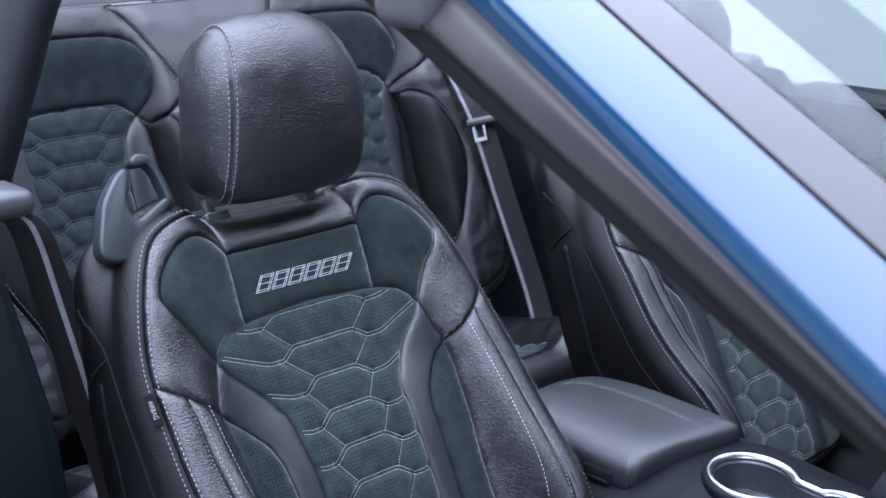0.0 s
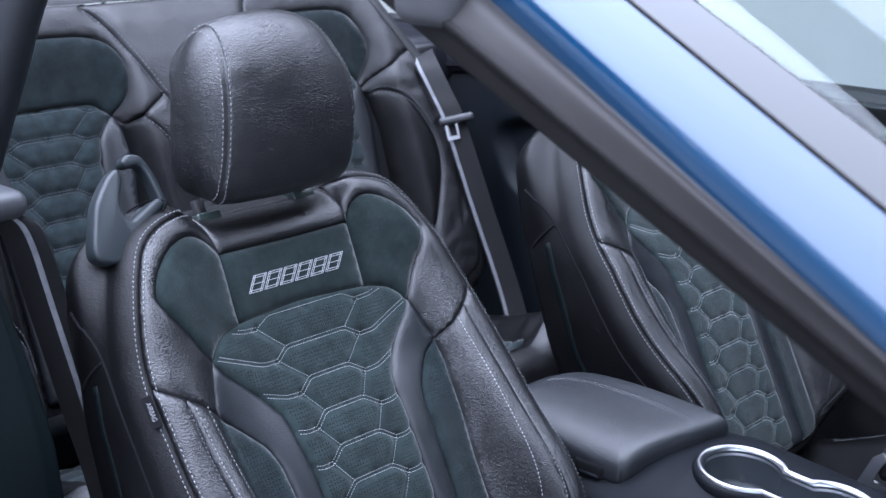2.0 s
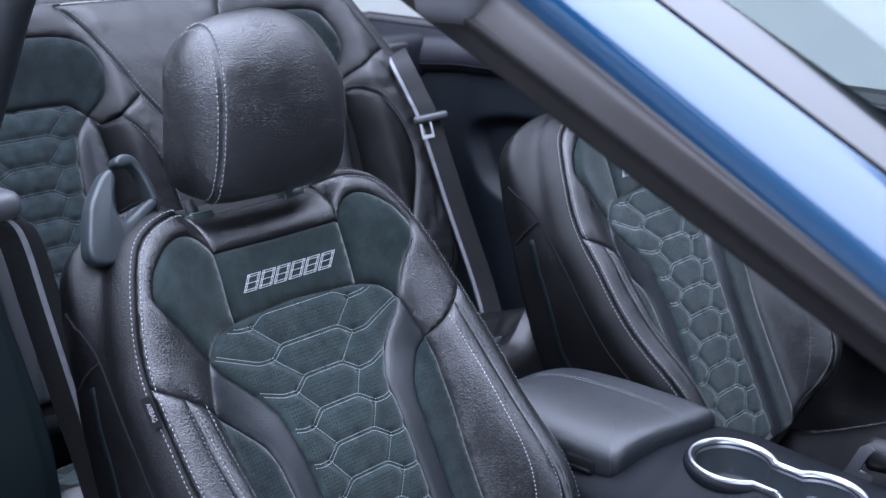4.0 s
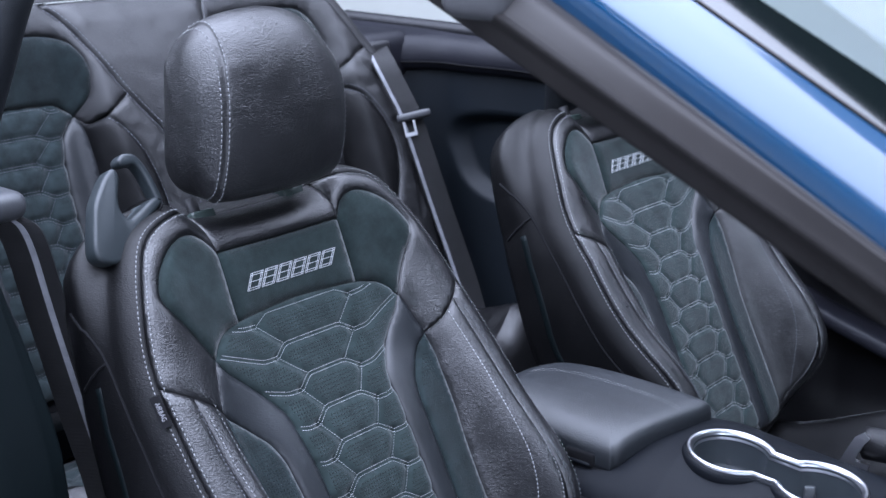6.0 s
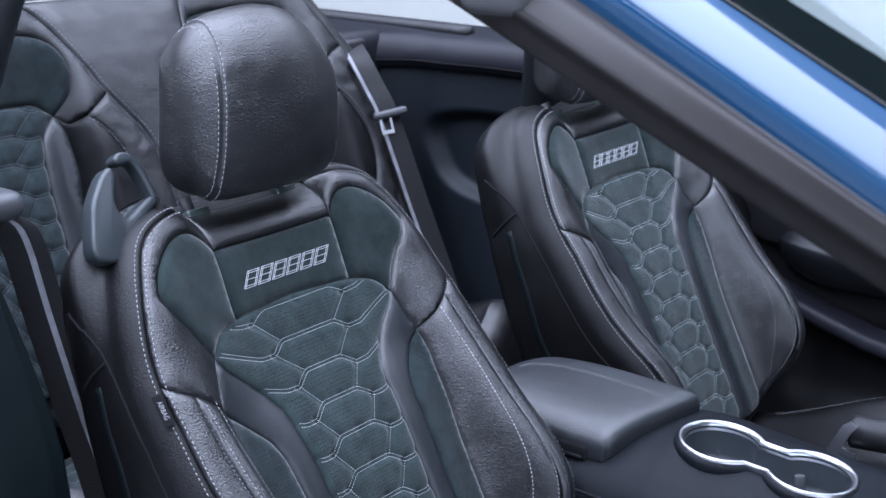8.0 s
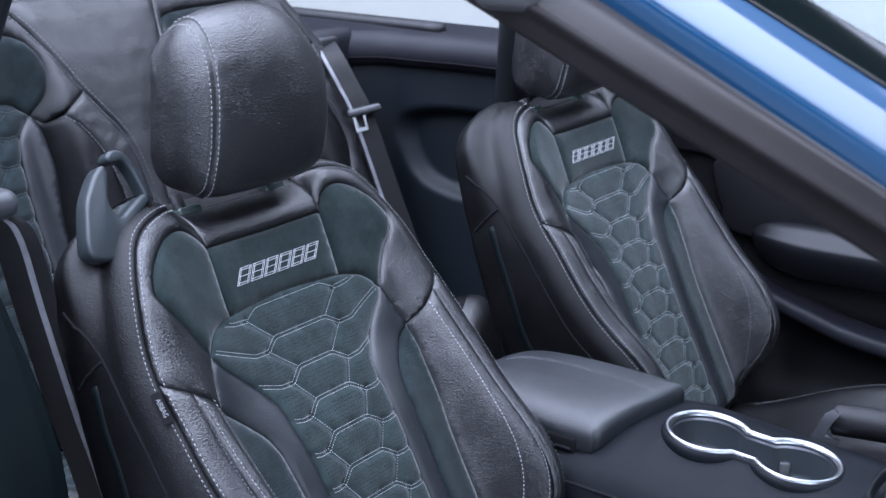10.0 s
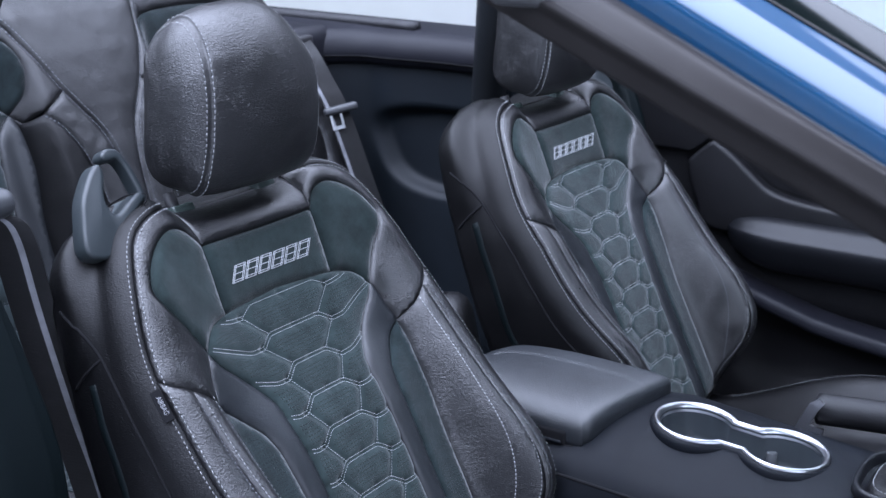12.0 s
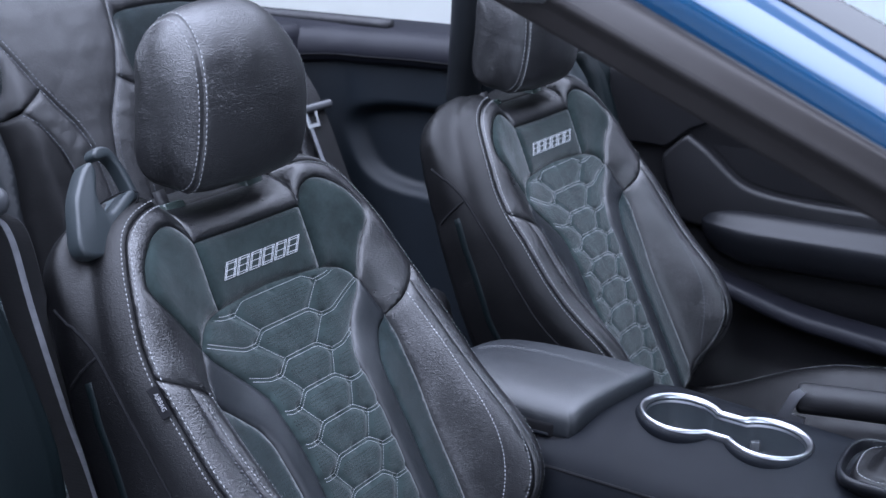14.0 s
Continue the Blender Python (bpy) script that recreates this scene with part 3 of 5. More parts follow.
        e = e[np.argsort(-np.arctan2(e[:, 1] + 0.2, e[:, 0]))]
        for off, lift in ((0.0050, 0.0013), (-0.0052, 0.0014)):
            line = k(beside(e, off))
            part("edge_stitching", *stitches(*pad.run(line, 0.004, lift), 0.0040, 0.0018, 0.0010), THREAD, root, "row of pale grey thread along the piping")
        # bolster stitch rows
        crest = spline([(0.1895, -0.109), (0.190, -0.15), (0.189, -0.2), (0.185, -0.27), (0.177, -0.35), (0.163, -0.44)], 5)
        for line, thread in ((beside(mid[2:], -0.0042), THREAD), (beside(mid[2:], 0.0042), THREAD_DARK), (crest, THREAD_DARK if side > 0 and m == outboard else THREAD_PALE)):
            part("bolster_stitching", *stitches(*pad.run(k(line), 0.004, 0.0022), 0.0036, 0.0016, 0.0010), thread, root)
        # seams on the flank
        edge_h, edge_s = np.array(SEAT_HALF[3:-1])[::-1, 1], np.array(SEAT_HALF[3:-1])[::-1, 0]

        def u(h, d):
            w = float(np.interp(h, edge_h, edge_s)) - 0.028
            return (w + max(float(depth(np.array([w]), np.array([h]))[0]) - d + turn - ROLL, turn), h)

        for line in ([(0.05, -0.084), (0.016, -0.062), (-0.025, -0.037), (-0.083, -0.019), (-0.176, 0.003), (-0.285, 0.035), (-0.4, 0.05)], [(-0.025, -0.037), (-0.030, -0.065), (-0.038, -0.094)]):
            q = spline([u(*x) for x in line], 6)
            p, nn = lay(pad.run(k(q), 0.006, 0.005)[0], 0.0003)
            part("flank_seam", *sweep(p, ring(0.0019, 6), nn.mean(0)), SEAM, root)
        q = spline([u(-0.045, -0.060), u(-0.14, -0.058), u(-0.25, -0.056), u(-0.38, -0.05)], 6)
        p, nn = lay(pad.run(k(q), 0.01, 0.004)[0], 0.0)
        way = np.gradient(p, axis=0)
        wide = np.cross(way, nn)
        wide /= np.linalg.norm(wide, axis=1)[:, None]
        rows = [[c + w * a + n * b for a, b in ((-0.006, -0.003), (-0.0055, 0.0004), (0.0, 0.0008), (0.0055, 0.0004), (0.006, -0.003))] for c, w, n in zip(p, wide, nn)]
        part("flank_inlay", *loft(rows), PILLAR_TEAL, root, "narrow teal suede strip")
    # quilt stitching
    lots = []
    for x, off in [(x, o) for x in double for o in (0.0021, -0.0021)] + [(x, 0.0) for x in single]:
        q = evenly(beside(rounded(x), off), 0.002)
        q = q[inside(q, hexagon) & (to_line(q, hexagon, True)[0] > 0.003)]
        if len(q) > 3:
            lots.append(stitches(*pad.run(q, 0.003, 0.001), 0.0022, 0.0013, 0.0006))
    part("quilt_stitching", *merged(lots), THREAD_PALE, root, "pale grey double stitching in hexagons")
    # embroidered mark: six alike slanted outline blocks
    for i in range(6):
        lots = []
        x0 = -0.067 + i * 0.0227
        wide = 0.019
        slant = 0.0060
        for y in (-0.0075, -0.0052, 0.0015, 0.0082, 0.0105):
            a, b = (x0 + slant * y / 0.0085, y), (x0 + wide + slant * y / 0.0085, y)
            p, nn = pad.run([a, b], 0.004, 0.0030)
            lots.append(sweep(p, ring(0.00045, 5), nn.mean(0)))
        for x in (x0, x0 + 0.0026, x0 + wide - 0.0026, x0 + wide):
            p, nn = pad.run([(x - slant * 0.88, -0.0075), (x + slant * 1.23, 0.0105)], 0.004, 0.0030)
            lots.append(sweep(p, ring(0.00045, 5), nn.mean(0)))
        tagged(part("embroidered_mark", *merged(lots), SILVER_THREAD, root, "slanted silver embroidered shape"), kind="stuff")
    headrest(side, root)
    belt_guide(side, outboard, pad, root)
    cushion(side, root)
    if outboard < 0:
        airbag_tag(pad, root, outboard)
    return root


# headrest: a padded front band over a rounded side profile, closed by a gusset on either side
HEAD_PROFILE = [(0.024, 1.0715), (0.002, 1.086), (-0.009, 1.120), (-0.013, 1.165), (-0.0105, 1.203), (-0.002, 1.236), (0.015, 1.261), (0.040, 1.276), (0.064, 1.275), (0.081, 1.256), (0.087, 1.22), (0.090, 1.17), (0.095, 1.125), (0.093, 1.098), (0.076, 1.081), (0.048, 1.073)]


def headrest(side, root):
    mid = side + 0.004
    prof = evenly(spline(HEAD_PROFILE, 8, True), 0.0045, True)
    half = np.interp(prof[:, 1], [1.066, 1.095, 1.16, 1.22, 1.255, 1.28], [0.089, 0.094, 0.091, 0.086, 0.079, 0.075])
    rear = smooth_step(prof[:, 0], 0.045, 0.088)
    half = half + rear * (0.103 - half) * np.interp(prof[:, 1], [1.235, 1.258, 1.275], [1.0, 0.55, 0.1])
    front = 1 - smooth_step(prof[:, 0], 0.0, 0.06)
    eye = np.array((0.055, 1.165))

    def place_on(m, v, w):
        """v: 0 to 1 over the front band; w: 0 to 1 over the gusset, to its middle."""
        x = m * half * v * (1 - (0.05 * smooth_step(prof[:, 1], 1.19, 1.26) if m > 0 else 0))
        y = prof[:, 0] + (0.0125 * front + 0.002) * v**2.4
        z = prof[:, 1] - (0.019 if m > 0 else 0.010) * smooth_step(prof[:, 1], 1.17, 1.27) * v**2
        p = np.stack([np.full(len(prof), mid) + x, y, z], 1)
        if w > 0:
            e = 1 - (1 - w) ** 3.6
            goal = np.array((mid + m * 0.1065, *eye))
            q = p + (goal - p) * w
            q[:, 0] = p[:, 0] + (goal[0] - p[:, 0]) * e
            p = q
        out = p - np.array((mid, 0.045, 1.17))
        out /= np.linalg.norm(out, axis=1)[:, None]
        far = (1 - v) * 0.09 if w == 0 else w * 0.06
        lift = 0.0016 * (1 - math.exp(-((far / 0.016) ** 2))) - 0.0030 * math.exp(-((far / 0.0026) ** 2))
        wob = np.array([noise.noise(Vector((a * 60, b * 60, c * 110))) for a, b, c in p])
        return p + out * (lift + 0.0005 * wob)[:, None], out

    steps = [(v, 0.0) for v in (0.0, 0.12, 0.25, 0.38, 0.5, 0.61, 0.71, 0.79, 0.85, 0.9, 0.93, 0.955, 0.972, 0.985, 1.0)] + [(1.0, w) for w in (0.015, 0.03, 0.05, 0.075, 0.11, 0.17, 0.26, 0.38, 0.52, 0.68, 0.84, 0.985)]
    rows = [place_on(-1, *x)[0] for x in steps[:0:-1]] + [place_on(1, *x)[0] for x in steps]
    v, f = loft(rows)
    hr = part("headrest", v, f, LEATHER_HEAD, root, "grained black leather headrest cover")
    bm = bmesh.new()
    bm.from_mesh(hr.data)
    bmesh.ops.recalc_face_normals(bm, faces=bm.faces)
    bm.to_mesh(hr.data)
    bm.free()
    # stitched from the foot of the front up over the crown
    n = len(prof)
    i0 = int(np.argmin(np.hypot(prof[:, 0] - 0.03, prof[:, 1] - 1.068)))
    i1 = int(np.argmin(np.hypot(prof[:, 0] - 0.074, prof[:, 1] - 1.268)))
    way = [i % n for i in range(i0, i0 + ((i1 - i0) % n) + 1)]
    if len(way) > n * 0.6:
        way = [i % n for i in range(i1, i1 + ((i0 - i1) % n) + 1)]
    for m in (1, -1):
        for v, w in ((0.957, 0.0), (1.0, 0.060)):
            p, out = place_on(m, v, w)
            line = p[way] + out[way] * 0.0006
            part("headrest_stitching", *stitches(evenly(line, 0.004), spread(out[way], line), 0.0044, 0.0018, 0.0011), THREAD, hr, "grey stitch row beside the seam")
    up, out, base = np.array(SEAT_UP), np.array(SEAT_OUT), np.array((side, 0, 0.98))
    for x, h in ((-0.071, 0.085), (0.068, 0.089)):
        foot = base + np.array((x, 0, 0)) + h * up - 0.047 * out
        part("post", *sweep([foot - 0.02 * up, foot + 0.01 * up, foot + 0.03 * up], ring(0.0075, 14), (0, 1, 0)), RUBBER, hr, "black headrest post")
        bm = bmesh.new()
        box(bm, -0.0165, 0.0165, -0.012, 0.012, -0.012, 0.0065, 0.0035, 3)
        bm.transform(Matrix((Vector((1, 0, 0)), -Vector(out), Vector(up))).transposed().to_4x4())
        bm.transform(Matrix.Translation(foot + 0.006 * up + 0.006 * out))
        part_bm("post_sleeve", bm, SLEEVE, hr, "glossy black post sleeve with its grey-green reflection painted in")


def spread(normals, points, step=0.004):
    """Normals carried along with a line cut into even steps."""
    d = np.concatenate([[0], np.cumsum(np.linalg.norm(np.diff(points, axis=0), axis=1))])
    k = len(evenly(points, step))
    t = np.linspace(0, d[-1], k)
    return np.stack([np.interp(t, d, normals[:, i]) for i in range(3)], 1)


def slab(poly, pad, d0, d1, bevel=0.003):
    """A thick plate with rounded edges, from an outline in the pad's plane."""
    bm = bmesh.new()
    base = np.array(pad.o)
    vs = [bm.verts.new(tuple(base + a * pad.s + b * pad.u + d0 * pad.n)) for a, b in poly]
    face = bm.faces.new(vs)
    r = bmesh.ops.extrude_face_region(bm, geom=[face])
    for v in (g for g in r["geom"] if isinstance(g, bmesh.types.BMVert)):
        v.co += Vector(pad.n) * (d1 - d0)
    bmesh.ops.recalc_face_normals(bm, faces=bm.faces)
    n = Vector(pad.n)
    rim = [e for e in bm.edges if abs((e.verts[0].co - e.verts[1].co).normalized() @ n) < 0.5]
    bmesh.ops.bevel(bm, geom=rim, offset=bevel, segments=3, profile=0.5, affect="EDGES")
    return bm


def belt_guide(side, outboard, pad, root):
    """A fin and a hook with a valley between them, through which the belt runs."""
    m = -outboard
    k = lambda pts: [(x * m, y) for x, y in pts]  # noqa: E731

    def plate(name, pts, d0, d1, bevel, mat, parent, label):
        poly = evenly(spline(k(pts), 5, True), 0.003, True)
        return sharp(part_bm(name, slab(poly, pad, d0, d1, bevel), mat, parent, label), 50)

    fin = [(-0.176, 0.163), (-0.187, 0.158), (-0.203, 0.141), (-0.213, 0.127), (-0.221, 0.108), (-0.229, 0.087), (-0.230, 0.076), (-0.225, 0.069), (-0.213, 0.064), (-0.201, 0.064), (-0.193, 0.073), (-0.184, 0.081), (-0.167, 0.091), (-0.149, 0.103), (-0.131, 0.114), (-0.134, 0.122), (-0.143, 0.121), (-0.167, 0.109), (-0.177, 0.106), (-0.183, 0.116), (-0.182, 0.130), (-0.175, 0.145), (-0.172, 0.155)]
    guide = plate("belt_guide", fin, -0.040, -0.016, 0.0045, GUIDE_GREY, root, "charcoal plastic shoulder belt guide")
    hook = [(-0.164, 0.1715), (-0.158, 0.1765), (-0.148, 0.1765), (-0.139, 0.171), (-0.132, 0.156), (-0.127, 0.136), (-0.125, 0.114), (-0.133, 0.112), (-0.1345, 0.126), (-0.137, 0.141), (-0.1405, 0.155), (-0.146, 0.1635), (-0.157, 0.1635), (-0.1635, 0.166)]
    plate("belt_guide_hook", hook, -0.040, -0.020, 0.0036, GUIDE_GREY, guide, "curved plastic hook")
    # The valley's upward face, added as its own piece in the paler colour.
    valley_floor = [(-0.179, 0.1045), (-0.168, 0.1075), (-0.142, 0.1205), (-0.134, 0.1195), (-0.136, 0.113), (-0.165, 0.098), (-0.176, 0.098)]
    plate("belt_guide_valley", valley_floor, -0.064, -0.030, 0.002, GUIDE_LIT, guide, "valley floor, painted paler where it faces up to the light")
    cord = spline([(-0.160, 0.119, -0.05), (-0.150, 0.1225, -0.036), (-0.140, 0.1225, -0.024), (-0.131, 0.117, -0.0145), (-0.139, 0.107, -0.014)], 6)
    part("cord", *sweep([pad.o + x * m * pad.s + y * pad.u + d * pad.n for x, y, d in cord], ring(0.0009, 6), (0, -0.4, 0.9)), SEAM, guide, "thin black cord")


def airbag_tag(pad, root, m):
    """A small woven label in the outer seam."""
    a, b = np.array((m * 0.2405, -0.080)), np.array((m * 0.2425, -0.113))
    p = pad.at([a, b], 0.004)
    along = (p[1] - p[0]) / np.linalg.norm(p[1] - p[0])
    out = np.array((m * 0.42, -0.85, 0.1))
    out = out - along * (out @ along)
    out /= np.linalg.norm(out)
    wide = np.cross(out, along)
    if wide[0] * m < 0:
        wide = -wide
    q = [p[0], p[0] + wide * 0.011, p[1] + wide * 0.011, p[1]]
    verts = [x + out * 0.001 for x in q] + [x - out * 0.0008 for x in q]
    tag = part("airbag_label", verts, [(0, 1, 2, 3), (7, 6, 5, 4), (0, 4, 5, 1), (1, 5, 6, 2), (2, 6, 7, 3), (3, 7, 4, 0)], LABEL_BLACK, root, "black woven label lettered AIRBAG", False)
    curve = bpy.data.curves.new("lettering", "FONT")
    curve.body, curve.size, curve.align_x, curve.align_y, curve.extrude = "AIRBAG", 0.0072, "CENTER", "CENTER", 0.0002
    tmp = new("lettering", curve)
    mesh = bpy.data.meshes.new_from_object(tmp)
    bpy.data.objects.remove(tmp)
    mesh.materials.clear()
    mesh.materials.append(LABEL_WHITE)
    rot = Matrix((along, -wide if np.cross(along, -wide) @ out > 0 else wide, out)).transposed().to_4x4()
    c = (q[0] + q[2]) / 2 + out * 0.0016
    mesh.transform(Matrix.Translation(Vector(c)) @ rot @ Matrix.Diagonal((0.82, 1, 1, 1)))
    place(new("lettering", mesh), tag)


def cushion(side, root):
    """Seat cushion with raised bolsters."""
    half = [(0, 0.30), (0.13, 0.295), (0.19, 0.26), (0.21, 0.15), (0.212, 0.0), (0.208, -0.15), (0.19, -0.22), (0.10, -0.245), (0, -0.245)]
    depth = lambda s, h: 0.075 * smooth_step(np.abs(s), 0.08, 0.17) - 0.03 * smooth_step(np.abs(s), 0.18, 0.215) - 0.06 * smooth_step(-h, -0.05, 0.24)  # noqa: E731
    lift = math.sin(radians(8))
    pad = Pad((side, -0.43, 0.545), (0, -math.cos(radians(8)), lift), (0, lift, math.cos(radians(8))), depth, mirrored(spline(half, 5)), 0.05, (1, 0, 0))
    v, f, d, _ = flat_mesh(pad.outline, 0.012)
    part("cushion_cover", pad.at(v, -0.004 * np.exp(-((np.abs(np.abs(v[:, 0]) - 0.125) / 0.004) ** 2))), [tuple(reversed(t)) for t in f], LEATHER_SIDE, root, "black leather seat cushion")
    o = pad.outline
    rows = [pad.at(o)]
    t = np.roll(o, -1, 0) - np.roll(o, 1, 0)
    t /= np.linalg.norm(t, axis=1)[:, None]
    away = np.stack([-t[:, 1], t[:, 0]], 1)
    if away[0] @ (0, 1) < 0:
        away = -away
    for q in (0.02, 0.04, 0.06, 0.078, 0.2):
        rows.append(pad.at(o + away * q))
    n = len(o)
    part("cushion_side", np.vstack(rows), [(i * n + j, (i + 1) * n + j, (i + 1) * n + (j + 1) % n, i * n + (j + 1) % n) for i in range(len(rows) - 1) for j in range(n)], LEATHER_SIDE, root)
    for m in (1, -1):
        line = [(m * 0.175, 0.24), (m * 0.182, 0.1), (m * 0.182, -0.1), (m * 0.17, -0.2)]
        for off in (0.003, -0.003):
            part("cushion_stitching", *stitches(*pad.run(beside(spline(line, 6), off), 0.01, 0.001), 0.004, 0.002, 0.0014), THREAD, root)
    bm = bmesh.new()
    box(bm, side - 0.20, side + 0.20, -0.66, -0.24, 0.30, 0.44, 0.02)
    part_bm("seat_base", bm, PLASTIC, root, "black plastic seat base")
    for x in (-0.17, 0.17):
        bm = bmesh.new()
        box(bm, side + x - 0.02, side + x + 0.02, -0.70, -0.12, 0.245, 0.302, 0.006)
        part_bm("seat_rail", bm, STEEL, root, "steel seat rail")


# ---- studio ----
def block(name, mat, *dims, bevel=0.0, label="", category="", parent=None):
    bm = bmesh.new()
    box(bm, *dims, bevel)
    ob = part_bm(name, bm, mat, parent, "" if parent is None else label, bevel > 0)
    if parent is None:
        tagged(ob, label, category, "", "structure")
    return ob


block("ground", FLOOR_MAT, -60, 60, -60, 60, -0.2, 0.0, label="grey painted studio floor", category="floor")
block("wall_north", WALL_MAT, -6, 7, 7.0, 7.2, 0, 1.7, label="white studio wall behind the car", category="wall")
block("wall_east", WALL_MAT, 6.4, 6.6, -6, 7, 0, 1.7, label="white studio wall beside the car", category="wall")
# Upper walls are unseen; added dark so console and paint reflect little.
block("wall_north_upper", CEILING_MAT, -6, 7, 7.0, 7.2, 1.7, 4.2, label="unseen dark upper wall, added to darken reflections", category="wall")
block("wall_east_upper", CEILING_MAT, 6.4, 6.6, -6, 7, 1.7, 4.2, label="unseen dark upper wall, added to darken reflections", category="wall")
# Unseen wall, added dark to cut bounce light from the front.
block("wall_south", CEILING_MAT, -6, 7, -6.2, -6.0, 0, 4.2, label="unseen dark wall in front of the car, added to cut bounce", category="wall")
# Unseen wall, added white as a reflector for the pillar's lower face.
block("wall_west", WALL_MAT, -6.2, -6.0, -6, 7, 0, 1.7, label="unseen white wall across from the car door, added for reflections", category="wall")
block("wall_west_upper", CEILING_MAT, -6.2, -6.0, -6, 7, 1.7, 4.2, label="unseen dark upper wall, added to darken reflections", category="wall")
block("ceiling", CEILING_MAT, -6.2, 6.6, -6.2, 7.2, 4.2, 4.35, label="dark studio ceiling", category="ceiling")
for i, x in enumerate((-2.0, -0.6, 0.8, 1.5, 2.2, 3.6, 5.0)):
    block("trim", PLASTIC_GREY, x - 0.012, x + 0.012, 6.985, 7.0, 0, 1.7, label="thin grey joint strip on the studio wall", category="trim")

# ---- car floor ----
block("cabin_floor", CARPET, -0.80, 0.80, -1.3, 1.2, 0.20, 0.25, label="black carpet on the car floor", category="car floor")


# ---- windscreen frame and glass ----
def pillar(m, root):
    """m: -1 near, 1 far. Bands from inside to the glass, each a solid strip of its own."""
    top, foot = -0.405, -1.30
    ys = np.linspace(top, foot, 24)
    k = lambda a, b: (lambda y: np.array([a[0] + (b[0] - a[0]) * (-y - 0.5) / 0.4, a[1] + (b[1] - a[1]) * (-y - 0.5) / 0.4]))  # noqa: E731
    edge = {
        "in": k((-0.612, 1.322), (-0.685, 1.178)),
        "low": k((-0.628, 1.309), (-0.702, 1.163)),
        "lip": k((-0.634, 1.321), (-0.711, 1.176)),
        "mid": k((-0.636, 1.328), (-0.718, 1.184)),
        "bulb": k((-0.643, 1.338), (-0.731, 1.193)),
        "dip": k((-0.637, 1.348), (-0.733, 1.202)),
        "seal": k((-0.630, 1.357), (-0.737, 1.209)),
        "paint": k((-0.615, 1.364), (-0.737, 1.215)),
        "flank": k((-0.6166, 1.3725), (-0.7386, 1.2216)),
        "bulge": k((-0.6174, 1.3800), (-0.7388, 1.2272)),
        "brow": k((-0.6166, 1.3862), (-0.7376, 1.2316)),
        "crease": k((-0.6135, 1.3910), (-0.7335, 1.2352)),
        "roof": k((-0.5905, 1.4012), (-0.7110, 1.2432)),
        "glass": k((-0.568, 1.409), (-0.689, 1.249)),
        "under": k((-0.580, 1.350), (-0.672, 1.195)),
    }

    edge["turn"] = lambda y: (edge["bulb"](y) + edge["dip"](y)) / 2
    edge["rib"] = lambda y: 0.5 * edge["seal"](y) + 0.5 * edge["paint"](y) + np.array([-0.002, 0.0])
    edge["lap"] = lambda y: 0.2 * edge["seal"](y) + 0.8 * edge["paint"](y)

    def strip(name, keys, mat, label, sub=4, back=0.012):
        rows = []
        for y in ys:
            pts = np.array([edge[e](y) for e in keys])
            pts = spline(pts, sub) if len(keys) > 2 else pts
            c = edge["under"](y)
            inner = [p + (c - p) * min(1, back / max(np.linalg.norm(c - p), 1e-6)) for p in (pts[-1], pts[0])]
            rows.append([(m * -p[0], y, p[1]) for p in list(pts) + inner])
        v, f = loft(rows)
        ob = part(name, v, f if m < 0 else [t[::-1] for t in f], mat, root, label)
        return sharp(ob, 50)

    strip("pillar_trim", ["in", "low", "lip", "mid", "bulb", "turn"], PILLAR_TRIM, "grey textured inner pillar trim")
    strip("door_seal", ["turn", "dip", "seal", "rib", "lap"], SEAL_GREY, "grey rubber weatherstrip along the pillar")
    strip("seal_lip", ["lap", "paint"], RUBBER, "black rubber lip beside the paint")
    strip("painted_pillar", ["paint", "flank", "bulge", "brow", "crease", "roof", "glass"], PAINT, "glossy blue metallic painted pillar", 8)
    bm = bmesh.new()
    box(bm, *sorted((m * 0.612, m * 0.648)), -0.520, -0.455, 1.330, 1.372, 0.015, 5)
    part_bm("seal_corner", bm, SEAL_PALE, root, "moulded grey seal corner")


